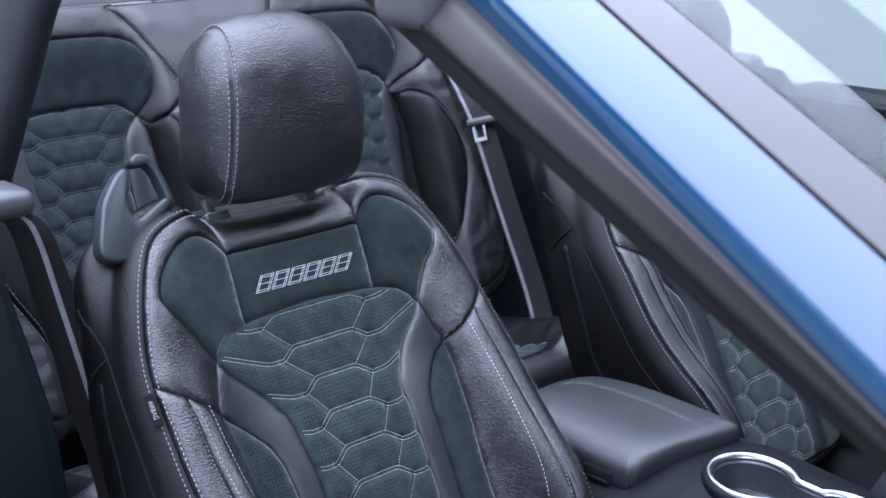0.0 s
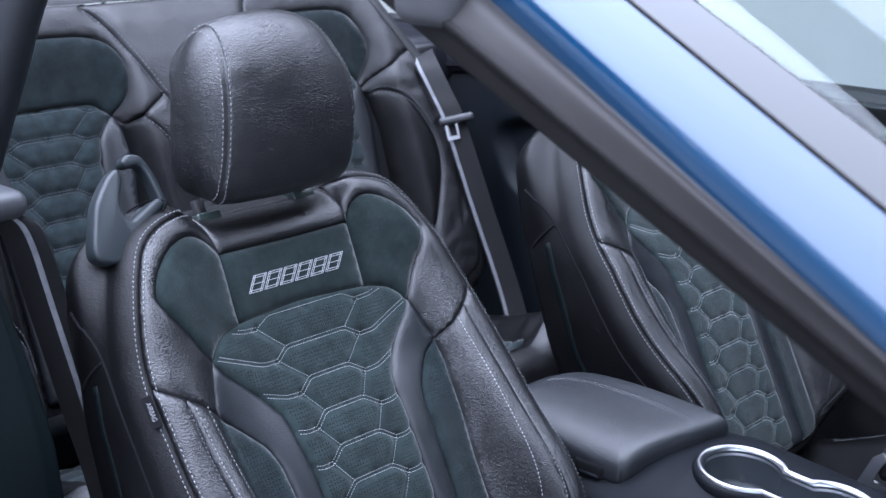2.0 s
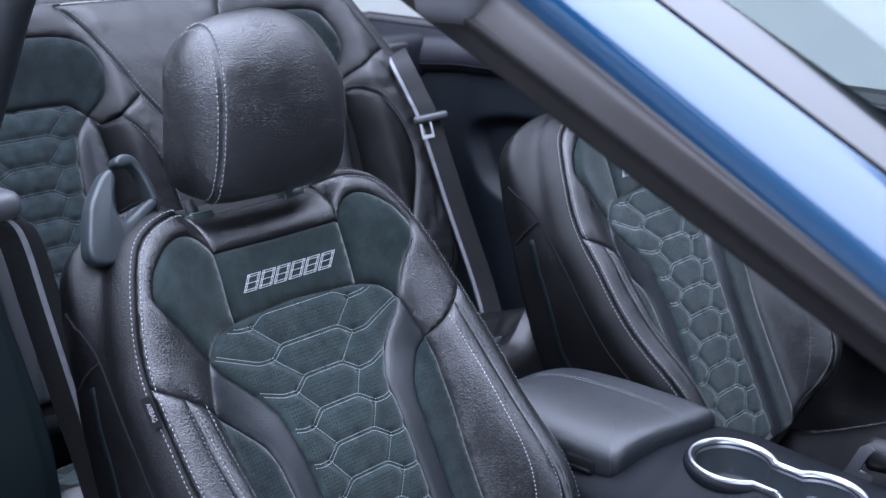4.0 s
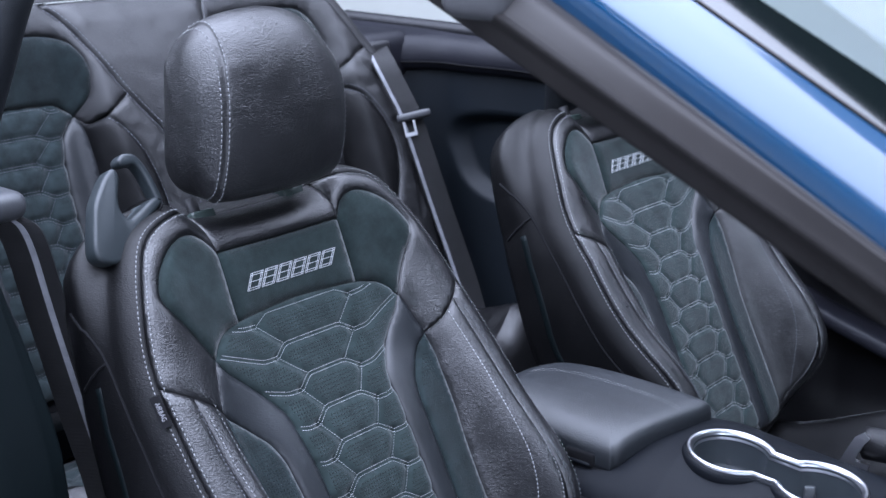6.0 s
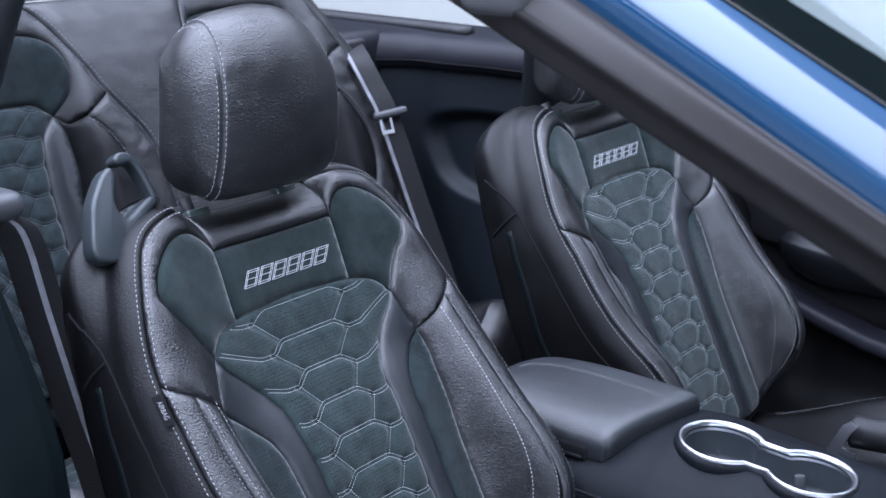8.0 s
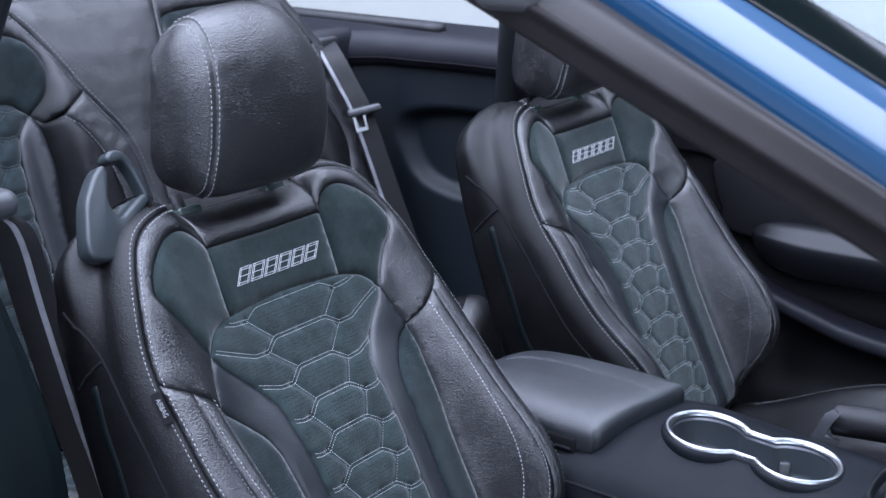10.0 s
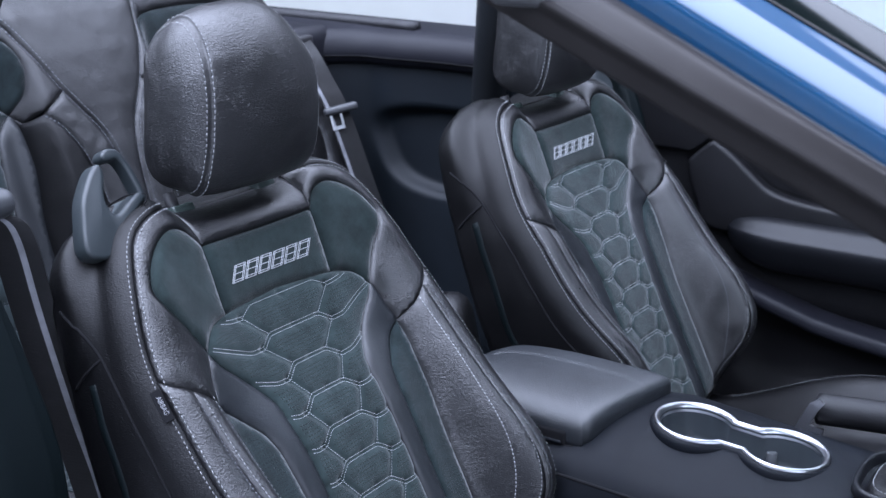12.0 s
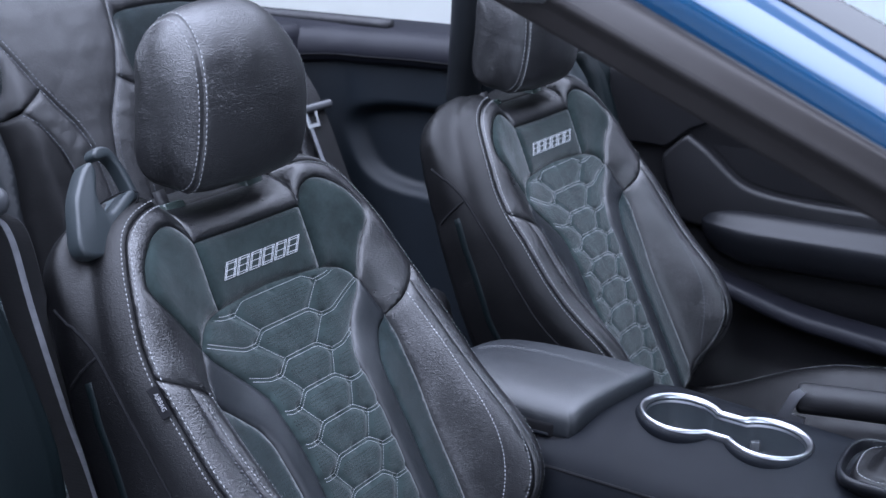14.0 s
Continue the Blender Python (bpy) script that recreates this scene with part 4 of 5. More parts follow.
def windscreen():
    root = thing("windshield_frame", "glossy blue windscreen frame with grey seals", "windshield frame", (0, -0.9, 1.2))
    pillar(-1, root)
    pillar(1, root)
    # header rail across the top
    sec = [(-0.03, -0.03), (0.03, -0.028), (0.045, 0.0), (0.03, 0.028), (-0.035, 0.03), (-0.05, 0.0)]
    xs = np.linspace(-0.58, 0.58, 25)
    v, f = sweep([(x, -0.445 - 0.06 * (1 - (x / 0.6) ** 2), 1.412 + 0.035 * (1 - (x / 0.6) ** 2)) for x in xs], spline(sec, 4, True))
    part("header_rail", v, f, PILLAR_TRIM, root, "grey trimmed header rail")
    # glass: bent sheet between the pillars, down to the cowl
    def sheet(off, u0, u1, w0, w1, nu, nw):
        rows = []
        for i in range(nw + 1):
            w = w0 + (w1 - w0) * i / nw
            y = -0.47 - 0.83 * w
            half = 0.566 + (0.689 - 0.568) * (-y - 0.5) / 0.4
            z = 1.4095 - (1.409 - 1.249) * (-y - 0.5) / 0.4
            row = []
            for j in range(nu + 1):
                u = u0 + (u1 - u0) * j / nu
                row.append((half * u, y - 0.11 * (1 - u * u), z + 0.055 * (1 - u * u) + 0.01 * math.sin(math.pi * w) * (1 - u * u) - off))
            rows.append(row)
        return rows

    def glazing(name, mat, args, label, off=0.0, thick=0.005):
        a, b = sheet(off, *args), sheet(off + thick, *args)
        n = len(a[0])
        flat = [p for r in a for p in r] + [p for r in b for p in r]
        k = len(a) * n
        faces = []
        for i in range(len(a) - 1):
            for j in range(n - 1):
                q = i * n + j
                faces += [(q, q + 1, q + n + 1, q + n), (k + q, k + q + n, k + q + n + 1, k + q + 1)]
        rim = [i for i in range(n)] + [i * n + n - 1 for i in range(1, len(a))] + [(len(a) - 1) * n + i for i in range(n - 2, -1, -1)] + [i * n for i in range(len(a) - 2, 0, -1)]
        faces += [(x, k + x, k + y, y) for x, y in zip(rim, rim[1:] + rim[:1])]
        return sharp(part(name, flat, [t[::-1] for t in faces], mat, root, label), 40)

    g = glazing("windshield_glass", GLASS, (-0.9425, 0.9425, 0, 1, 90, 60), "clear laminated windscreen with a green tint")
    g.visible_shadow = False
    for m in (-1, 1):
        lo, hi = sorted((m * 0.9995, m * 0.944))
        glazing("glass_border", FRIT, (lo, hi, 0, 1, 8, 60), "glossy black ceramic border of the glass", 0.0, 0.006)
        rim = sheet(-0.001, m, m * 0.99, 0.0, 1.0, 1, 24)
        part("glass_trim", *sweep([r[0] for r in rim], ring(0.0009, 8)), SEAL_GREY, root, "thin grey rubber trim along the glass")
    return root


windscreen()


# ---- rear bench ----
REAR_UP, REAR_OUT = (0, 0.30, 0.954), (0, -0.954, 0.30)


def rear_depth(s, h):
    a = np.abs(s)
    pocket = smooth_step(a, 0.115, 0.17) * (1 - smooth_step(a, 0.385, 0.44))
    proud = np.interp(h, [-0.45, -0.1, 0.0, 0.06, 0.13, 0.17], [0.085, 0.07, 0.058, 0.048, 0.030, 0.012])
    low = 0.35 * smooth_step(h, 0.02, 0.13)
    return proud * (1 - pocket * (1 - low)) + 0.012 * pocket * smooth_step(-h, 0.1, 0.4)


def rear_seat():
    root = thing("rear_seat", "black leather rear bench with quilted teal suede inserts", "rear seat", (0, 0.6, 0.25))
    half = [(0, 0.165), (0.2, 0.172), (0.36, 0.17), (0.42, 0.145), (0.452, 0.085), (0.480, 0.025), (0.520, -0.035), (0.548, -0.09), (0.560, -0.2), (0.54, -0.36), (0.45, -0.45), (0, -0.46)]
    outline = mirrored(spline(half, 6))
    pad = Pad((0, 0.74, 1.05), REAR_UP, REAR_OUT, rear_depth, outline, 0.035)
    v, f, d, _ = flat_mesh(pad.outline, 0.018)
    part("backrest_core", pad.at(v, -0.012), f, SEAM, root, "black padding under the cover")
    outer = evenly(outline, 0.005, True)
    hex_top = spline([(0.159, -0.016), (0.167, -0.004), (0.178, 0.005), (0.203, 0.011), (0.28, 0.014), (0.343, 0.008), (0.370, -0.006), (0.384, -0.030)], 5)
    seam_in = spline([(0.173, 0.168), (0.153, 0.150), (0.136, 0.119), (0.118, 0.076), (0.100, 0.037), (0.083, 0.003), (0.060, -0.033), (0.039, -0.067), (0.025, -0.11), (0.016, -0.2), (0.014, -0.44)], 5)
    suede_edge = spline([(0.159, -0.016), (0.141, 0.008), (0.134, 0.030), (0.131, 0.052), (0.135, 0.080), (0.149, 0.104), (0.175, 0.116), (0.22, 0.120), (0.28, 0.121), (0.352, 0.117), (0.385, 0.104), (0.402, 0.078), (0.409, 0.045), (0.404, 0.010), (0.384, -0.030)], 5)
    for m in (1, -1):
        k = (lambda p: np.array(p)) if m == 1 else flip
        pad.panel("rear_inlay", k(np.vstack([suede_edge, hex_top[::-1][1:-1]])), REAR_SHADED, root, "plain teal suede, darkened for its shade", 0.010, 0.003, 0.012, 0.002)
        lines = []
        for i in range(10):
            y = 0.009 - 0.0438 * i
            p, q, r, drop = (0.063, 0.046, 0.033, 0.031)[min(i, 3)], (0.083, 0.069, 0.057, 0.053)[min(i, 3)], (0.120, 0.115, 0.10, 0.10)[min(i, 3)], (0.011, 0.011, 0.012, 0.014)[min(i, 3)]
            for w in (1, -1):
                lines.append([(0.28, y), (0.28 + w * p, y), (0.28 + w * q, y - drop), (0.28 + w * r, y - drop + 0.004)])
                lines.append([(0.28 + w * q, y - drop), (0.28 + w * (0.063, 0.046, 0.033, 0.031)[min(i + 1, 3)], y - 0.0438)])
        quilt = np.vstack([hex_top, [(0.374, -0.048), (0.368, -0.084), (0.364, -0.15), (0.364, -0.44), (0.196, -0.44), (0.195, -0.15), (0.191, -0.084), (0.184, -0.048), (0.170, -0.026)]])
        inner_lines = [rounded(x) for x in lines]
        pad.panel("rear_quilted_panel", k(quilt), REAR_SUEDE, root, "teal suede quilted in hexagons", 0.006, 0.004, 0.01, 0.003, [k(x) for x in inner_lines], 0.005, 0.006)
        lots = []
        for x, off in [(x, o) for x in inner_lines for o in ((0.0024, -0.0024) if len(x) > 3 else (0.0,))]:
            q = evenly(beside(x, off), 0.004)
            q = q[inside(q, quilt) & (to_line(q, quilt, True)[0] > 0.004)]
            if len(q) > 3:
                lots.append(stitches(*pad.run(k(q), 0.006, 0.0008), 0.0032, 0.002, 0.0009))
        part("rear_quilt_stitching", *merged(lots), THREAD_DARK, root)
        strip = spline([(0.159, -0.016), (0.170, -0.026), (0.184, -0.048), (0.191, -0.084), (0.195, -0.15), (0.196, -0.25), (0.196, -0.44)], 5)
        strip_out = spline([(0.157, -0.018), (0.152, -0.040), (0.150, -0.075), (0.150, -0.12), (0.156, -0.2), (0.158, -0.28), (0.16, -0.44)], 5)
        pad.panel("rear_inner_strip", k(np.vstack([strip, strip_out[::-1]])), LEATHER_GREY, root, "", 0.007, 0.004, 0.012, 0.002)
        turn = lambda p: np.array([(0.56 - a, b) for a, b in p])  # noqa: E731
        pad.panel("rear_outer_strip", k(turn(np.vstack([strip, strip_out[::-1]]) * [1, 1] + [0.017, 0])), LEATHER_GREY, root, "", 0.007, 0.004, 0.012, 0.002)
        edge = np.array([p for p in outer if p[0] > 0.15 and p[1] > 0.006])
        edge = edge[np.argsort(-np.arctan2(edge[:, 1] + 0.1, edge[:, 0] - 0.25))]
        fold_r = np.array([(0.452, 0.007), (0.405, -0.022), (0.386, -0.040)])
        shoulder = np.vstack([edge, [(0.478, 0.020)], fold_r, suede_edge[::-1], [(0.148, -0.034), (0.118, -0.018)], seam_in[:26][::-1]])
        pad.panel("rear_shoulder_cover", k(shoulder), LEATHER_REAR, root, "creased black leather", 0.007, 0.004, 0.016, 0.002, (), 0, 0.004, 0.0012)
        band = spline([(0.127, -0.028), (0.104, -0.060), (0.085, -0.10), (0.072, -0.16), (0.066, -0.28), (0.066, -0.44)], 5)
        pad.panel("rear_inner_bolster", k(np.vstack([band, [(0.16, -0.44)], strip_out[::-1], [(0.148, -0.034)]])), LEATHER_SIDE, root, "", 0.008, 0.004, 0.016, 0.002, (), 0, 0.004, 0.001)
        pad.panel("rear_seam_band", k(np.vstack([seam_in[25:], band[::-1], [(0.118, -0.018)]])), LEATHER_REAR, root, "gathered leather band along the seam", 0.006, 0.005, 0.014, 0.002, (), 0, 0.004, 0.002)
        oval = spline([(0.398, -0.050), (0.412, -0.046), (0.440, -0.072), (0.466, -0.110), (0.485, -0.156), (0.487, -0.203), (0.472, -0.25), (0.44, -0.315), (0.406, -0.385)], 5)
        pad.panel("rear_bolster_inset", k(np.vstack([oval, [(0.402, -0.25), (0.404, -0.12)]])), LEATHER_SIDE, root, "smooth dark oval inset", 0.009, 0.004, 0.02)
        low = np.array([p for p in outer if p[0] > 0.40 and p[1] < 0.020])
        low = low[np.argsort(-low[:, 1])]
        pad.panel("rear_bolster_band", k(np.vstack([fold_r[::-1], low, [(0.40, -0.44)], oval[::-1]])), LEATHER_REAR, root, "gathered band of creased leather", 0.007, 0.006, 0.018, 0.002, [k(spline([(0.452, 0.003), (0.49, -0.048), (0.522, -0.106), (0.53, -0.2), (0.5, -0.33)], 5))], 0.005, 0.004, 0.003)
        rows_ = []
        for off in (0.005, -0.005):
            rows_.append(stitches(*pad.run(k(beside(seam_in[2:], off)), 0.006, 0.004), 0.0052, 0.0022, 0.0014))
        rows_.append(stitches(*pad.run(k(beside(band, 0.004)), 0.006, 0.004), 0.0052, 0.0022, 0.0014))
        for off in (0.004, -0.005):
            rows_.append(stitches(*pad.run(k(beside(oval, off)), 0.006, 0.005), 0.006, 0.0022, 0.0012))
        for row in rows_:
            part("rear_edge_stitching", *row, THREAD_DARK, root, "heavy slate stitching along a seam")
    centre = mirrored(np.vstack([[(0, 0.167)], seam_in, [(0, -0.44)]]))
    pad.panel("rear_centre_panel", centre, LEATHER_REAR, root, "plain creased leather between the seats", 0.007, 0.008, 0.03, 0.003, (), 0, 0.004, 0.0009)
    # back of the bench
    c = evenly(outline, 0.015, True)
    t = np.roll(c, -1, 0) - np.roll(c, 1, 0)
    t /= np.linalg.norm(t, axis=1)[:, None]
    away = np.stack([-t[:, 1], t[:, 0]], 1)
    if away[0] @ (0, 1) < 0:
        away = -away
    rows = [pad.at(c + away * q, -0.002 if q < 0.001 else 0.0) for q in (0.0005, 0.015, 0.03, 0.045, 0.055, 0.1, 0.15)]
    n = len(c)
    part("bench_shell", np.vstack(rows), [(i * n + j, i * n + (j + 1) % n, (i + 1) * n + (j + 1) % n, (i + 1) * n + j) for i in range(len(rows) - 1) for j in range(n)], LEATHER_REAR, root, "black leather wrapped over the bench top")
    # cushions
    for m in (1, -1):
        halfc = [(0, 0.17), (0.16, 0.165), (0.215, 0.12), (0.235, 0.0), (0.225, -0.15), (0.13, -0.2), (0, -0.2)]
        depth = lambda s, h: 0.045 * smooth_step(np.abs(s), 0.09, 0.18) - 0.03 * smooth_step(np.abs(s), 0.19, 0.24) + 0.01 * smooth_step(h, 0.05, 0.17)  # noqa: E731
        cp = Pad((m * 0.30, 0.46, 0.545), (0, -0.97, 0.243), (0, 0.243, 0.97), depth, mirrored(spline(halfc, 5)), 0.04)
        v, f, d, _ = flat_mesh(cp.outline, 0.011)
        line = np.array([(0.125, 0.15), (0.125, -0.19)])
        dig = sum(-0.006 * np.exp(-((to_line(v, l)[0] / 0.005) ** 2)) for l in (line, line * [-1, 1]))
        wave = np.array([0.003 * noise.noise(Vector((a * 25, b * 60, 9))) for a, b in v]) * (np.abs(v[:, 0]) > 0.125)
        part("rear_cushion", cp.at(v, dig + wave - 0.006 * (np.abs(v[:, 0]) < 0.118) * (v[:, 1] < 0.14)), [tuple(reversed(t)) for t in f], LEATHER_SIDE, root, "black leather rear cushion")
        lines = []
        for i in range(8):
            y = 0.125 - 0.043 * i
            for w in (1, -1):
                lines.append(rounded([(0, y), (w * 0.036, y), (w * 0.058, y - 0.016), (w * 0.12, y - 0.012)]))
                lines.append(rounded([(w * 0.058, y - 0.016), (w * 0.036, y - 0.043)]))
        cp.panel("rear_cushion_inset", [(-0.12, 0.14), (0.12, 0.14), (0.12, -0.185), (-0.12, -0.185)], REAR_SUEDE, root, "teal suede quilted in hexagons", 0.008, 0.004, 0.01, 0.003, lines, 0.005, 0.007)
        o = cp.outline
        tt = np.roll(o, -1, 0) - np.roll(o, 1, 0)
        tt /= np.linalg.norm(tt, axis=1)[:, None]
        aw = np.stack([-tt[:, 1], tt[:, 0]], 1)
        if aw[0] @ (0, 1) < 0:
            aw = -aw
        rows = [cp.at(o + aw * q) for q in (0, 0.02, 0.04, 0.063, 0.3)]
        n = len(o)
        part("rear_cushion_side", np.vstack(rows), [(i * n + j, (i + 1) * n + j, (i + 1) * n + (j + 1) % n, i * n + (j + 1) % n) for i in range(len(rows) - 1) for j in range(n)], LEATHER_REAR, root)
    return root


# ---- side trims ----
def quarter_trim(m):
    """The panel beside the rear seat, with its ledge, window slot, belt hump and speaker pocket."""
    name = "quarter_trim"
    root = thing(name, "dark slate side trim panel with a padded top ledge", "trim panel", (m * 0.7, 0.55, 0.25), "rear side trims")
    # padded ledge
    ys = np.linspace(0.30, 1.05, 30)
    rows = []
    for y in ys:
        inn = 0.665 - 0.10 * smooth_step(np.array(y), 0.62, 0.78) - 0.02 * smooth_step(np.array(y), 0.45, 0.6)
        top = 1.088 + 0.01 * (y - 0.3)
        rows.append([(m * x, y, z) for x, z in ((inn + 0.03, top - 0.075), (inn + 0.004, top - 0.062), (inn, top - 0.045), (inn + 0.006, top - 0.02), (inn + 0.022, top - 0.004), (inn + 0.045, top), (0.80, top + 0.006), (0.80, top - 0.075))])
    v, f = loft(rows)
    sharp(part("ledge", v, f if m < 0 else [t[::-1] for t in f], TRIM_SOFT, root, "padded slate ledge under the window line"), 60)
    crease = [(m * (0.6655 - 0.10 * float(smooth_step(np.array(y), 0.62, 0.78)) - 0.02 * float(smooth_step(np.array(y), 0.45, 0.6))), y, 1.036 + 0.01 * (y - 0.3)) for y in ys]
    part("ledge_crease", *sweep(crease, ring(0.0022, 6)), SEAM, root)
    # slot for the quarter window
    v, f = loft([[(m * x, y, z) for x, z in ((0.700, 1.086 + 0.01 * (y - 0.3)), (0.705, 1.104 + 0.01 * (y - 0.3)), (0.725, 1.104 + 0.01 * (y - 0.3)), (0.73, 1.086 + 0.01 * (y - 0.3)))] for y in np.linspace(0.55, 1.0, 12)])
    part("window_seal", v, f, RUBBER, root, "black rubber window slot seal")
    # belt hump at the rear
    bm = bmesh.new()
    box(bm, *sorted((m * 0.50, m * 0.64)), 0.70, 0.98, 1.0, 1.102, 0.030, 4)
    part_bm("belt_housing", bm, TRIM_SOFT, root, "rounded slate hump round the belt slot")
    bm = bmesh.new()
    box(bm, *sorted((m * 0.508, m * 0.56)), 0.694, 0.72, 1.06, 1.088, 0.006)
    part_bm("belt_slot", bm, RUBBER, root, "black belt slot")
    # main face
    grid = []
    ny, nz = 90, 92
    for i in range(ny + 1):
        y = 0.27 + 0.73 * i / ny
        for j in range(nz + 1):
            z = 0.25 + 0.79 * j / nz
            # a scooped pocket with a rounded outline
            py, pz = (y - 0.43 - 0.45 * (z - 0.86)) / 0.20, (z - 0.848) / 0.097
            r = (abs(py) ** 3 + abs(pz) ** 3) ** (1 / 3)
            dent = 0.030 * (1 - float(smooth_step(np.array(r), 0.80, 1.0)))
            x = 0.685 - 0.09 * float(smooth_step(np.array(y), 0.62, 0.78)) - 0.02 * float(smooth_step(np.array(y), 0.45, 0.6)) + dent
            grid.append((m * x, y, z))
    w = nz + 1
    faces = [(i * w + j, (i + 1) * w + j, (i + 1) * w + j + 1, i * w + j + 1) for i in range(ny) for j in range(nz)]
    k = len(grid)
    grid += [(m * 0.80, y, z) for _, y, z in grid]
    faces += [tuple(k + i for i in t[::-1]) for t in faces]
    rim = [j for j in range(w)] + [i * w + w - 1 for i in range(1, ny + 1)] + [ny * w + j for j in range(w - 2, -1, -1)] + [i * w for i in range(ny - 1, 0, -1)]
    faces += [(a, b, k + b, k + a) for a, b in zip(rim, rim[1:] + rim[:1])]
    part("side_panel", grid, faces if m > 0 else [t[::-1] for t in faces], TRIM_TEAL, root, "dark teal moulded panel with a scooped pocket")
    return root


quarter_trim(1)
quarter_trim(-1)


# ---- roll hoop legs and belt pillars ----
def roll_bar():
    root = thing("roll_bar", "black leather-wrapped roll bar behind the front seats", "roll bar", (0, 0.35, 1.06))
    half = [(0.645, 0.335, 0.98), (0.612, 0.307, 1.08), (0.578, 0.28, 1.2), (0.542, 0.252, 1.32), (0.48, 0.22, 1.43), (0.36, 0.20, 1.49)]
    path = spline([(-x, y, z) for x, y, z in half] + [(0, 0.195, 1.5)] + half[::-1], 8)
    a, b = int(len(path) * 0.36), int(len(path) * 0.64)
    for name, piece in (("leg", path[: a + 1]), ("leg", path[b:][::-1]), ("crossbar", path[a : b + 1])):
        part(name, *sweep(piece, ring(0.034, 20, 0.034), (0, 1, 0.01)), LEATHER_GREY, root, "padded tube in black grained leather")
    return root


roll_bar()


def belt_pillar(m):
    root = thing("belt_pillar", "smooth dark teal pillar trim with a belt outlet", "pillar trim", (m * 0.72, 0.2, 0.25), "belt pillars")
    rows = []
    for z in np.linspace(0.25, 1.075, 24):
        front = np.interp(z, [0.25, 0.8, 0.86, 0.97, 1.04, 1.075], [-0.03, 0.005, 0.012, 0.045, 0.072, 0.10])
        xin = np.interp(z, [0.25, 0.9, 1.075], [0.675, 0.682, 0.70])
        rows.append([(m * x, y, z) for x, y in ((0.80, front + 0.02), (0.72, front - 0.004), (xin + 0.012, front), (xin, front + 0.02), (xin, 0.20), (xin + 0.01, 0.30), (0.80, 0.30))])
    v, f = loft([spline(np.array(r), 3, True) for r in rows])
    part("pillar_cover", v, f if m > 0 else [t[::-1] for t in f], PILLAR_TEAL, root, "smooth dark teal pillar cover")
    return root


belt_pillar(-1)
belt_pillar(1)


def ribbon(path, across, width, thick=0.0014):
    p, a = np.array(path, float), np.array(across, float)
    a = np.broadcast_to(a, p.shape)
    t = np.gradient(p, axis=0)
    n = np.cross(t, a)
    n /= np.linalg.norm(n, axis=1)[:, None]
    a = a / np.linalg.norm(a, axis=1)[:, None]
    rows = [[c + x * w * width / 2 + y * nn * thick for x, y in ((-1, -1), (1, -1), (1, 1), (-1, 1))] for c, w, nn in zip(p, a, n)]
    return loft(rows)


def belt(label, path, across, at, group="seat belts", stripe=1):
    root = thing("seat_belt", label, "seat belt", at, group)
    p = spline(path, 8)
    a = np.array(across, float)
    sharp(part("webbing", *ribbon(p, a, 0.046), BELT, root, "black woven webbing"))
    au = a / np.linalg.norm(a)
    n = np.cross(np.gradient(p, axis=0), au)
    n /= np.linalg.norm(n, axis=1)[:, None]
    if (n @ np.array((-0.6, -0.7, 0.4))).mean() < 0:
        n = -n
    sharp(part("silver_edge", *ribbon(p + au * 0.017 * stripe + n * 0.0006, a, 0.0065), BELT_EDGE, root, "silver-grey stripe along the webbing"))
    return root, p


near_belt, _ = belt("black seat belt with a silver stripe, hanging from its grey guide", [(-0.675, 0.16, 1.085), (-0.66, 0.118, 1.082), (-0.648, 0.105, 1.06), (-0.625, 0.11, 0.97), (-0.603, 0.10, 0.85), (-0.59, 0.07, 0.72), (-0.59, 0.01, 0.45), (-0.59, 0.0, 0.26)], (0.66, -0.72, 0.0), (-0.65, 0.1, 0.25), "seat belts", 0.3)
bm = bmesh.new()
box(bm, -0.70, -0.645, 0.088, 0.16, 1.084, 1.115, 0.0145, 5)
part_bm("belt_guide_ring", bm, PLASTIC_GREY, near_belt, "rounded light grey belt guide")
far_belt, _ = belt("black seat belt with a silver stripe at the driver's side", [(0.675, 0.16, 1.085), (0.66, 0.118, 1.082), (0.65, 0.112, 1.06), (0.632, 0.135, 0.97), (0.612, 0.125, 0.85), (0.60, 0.09, 0.72), (0.60, 0.02, 0.45), (0.60, 0.0, 0.26)], (0.75, 0.62, 0.0), (0.65, 0.1, 0.25), "seat belts", 0.3)
bm = bmesh.new()
box(bm, 0.645, 0.70, 0.088, 0.16, 1.084, 1.115, 0.0145, 5)
part_bm("belt_guide_ring", bm, PLASTIC_GREY, far_belt, "rounded light grey belt guide")
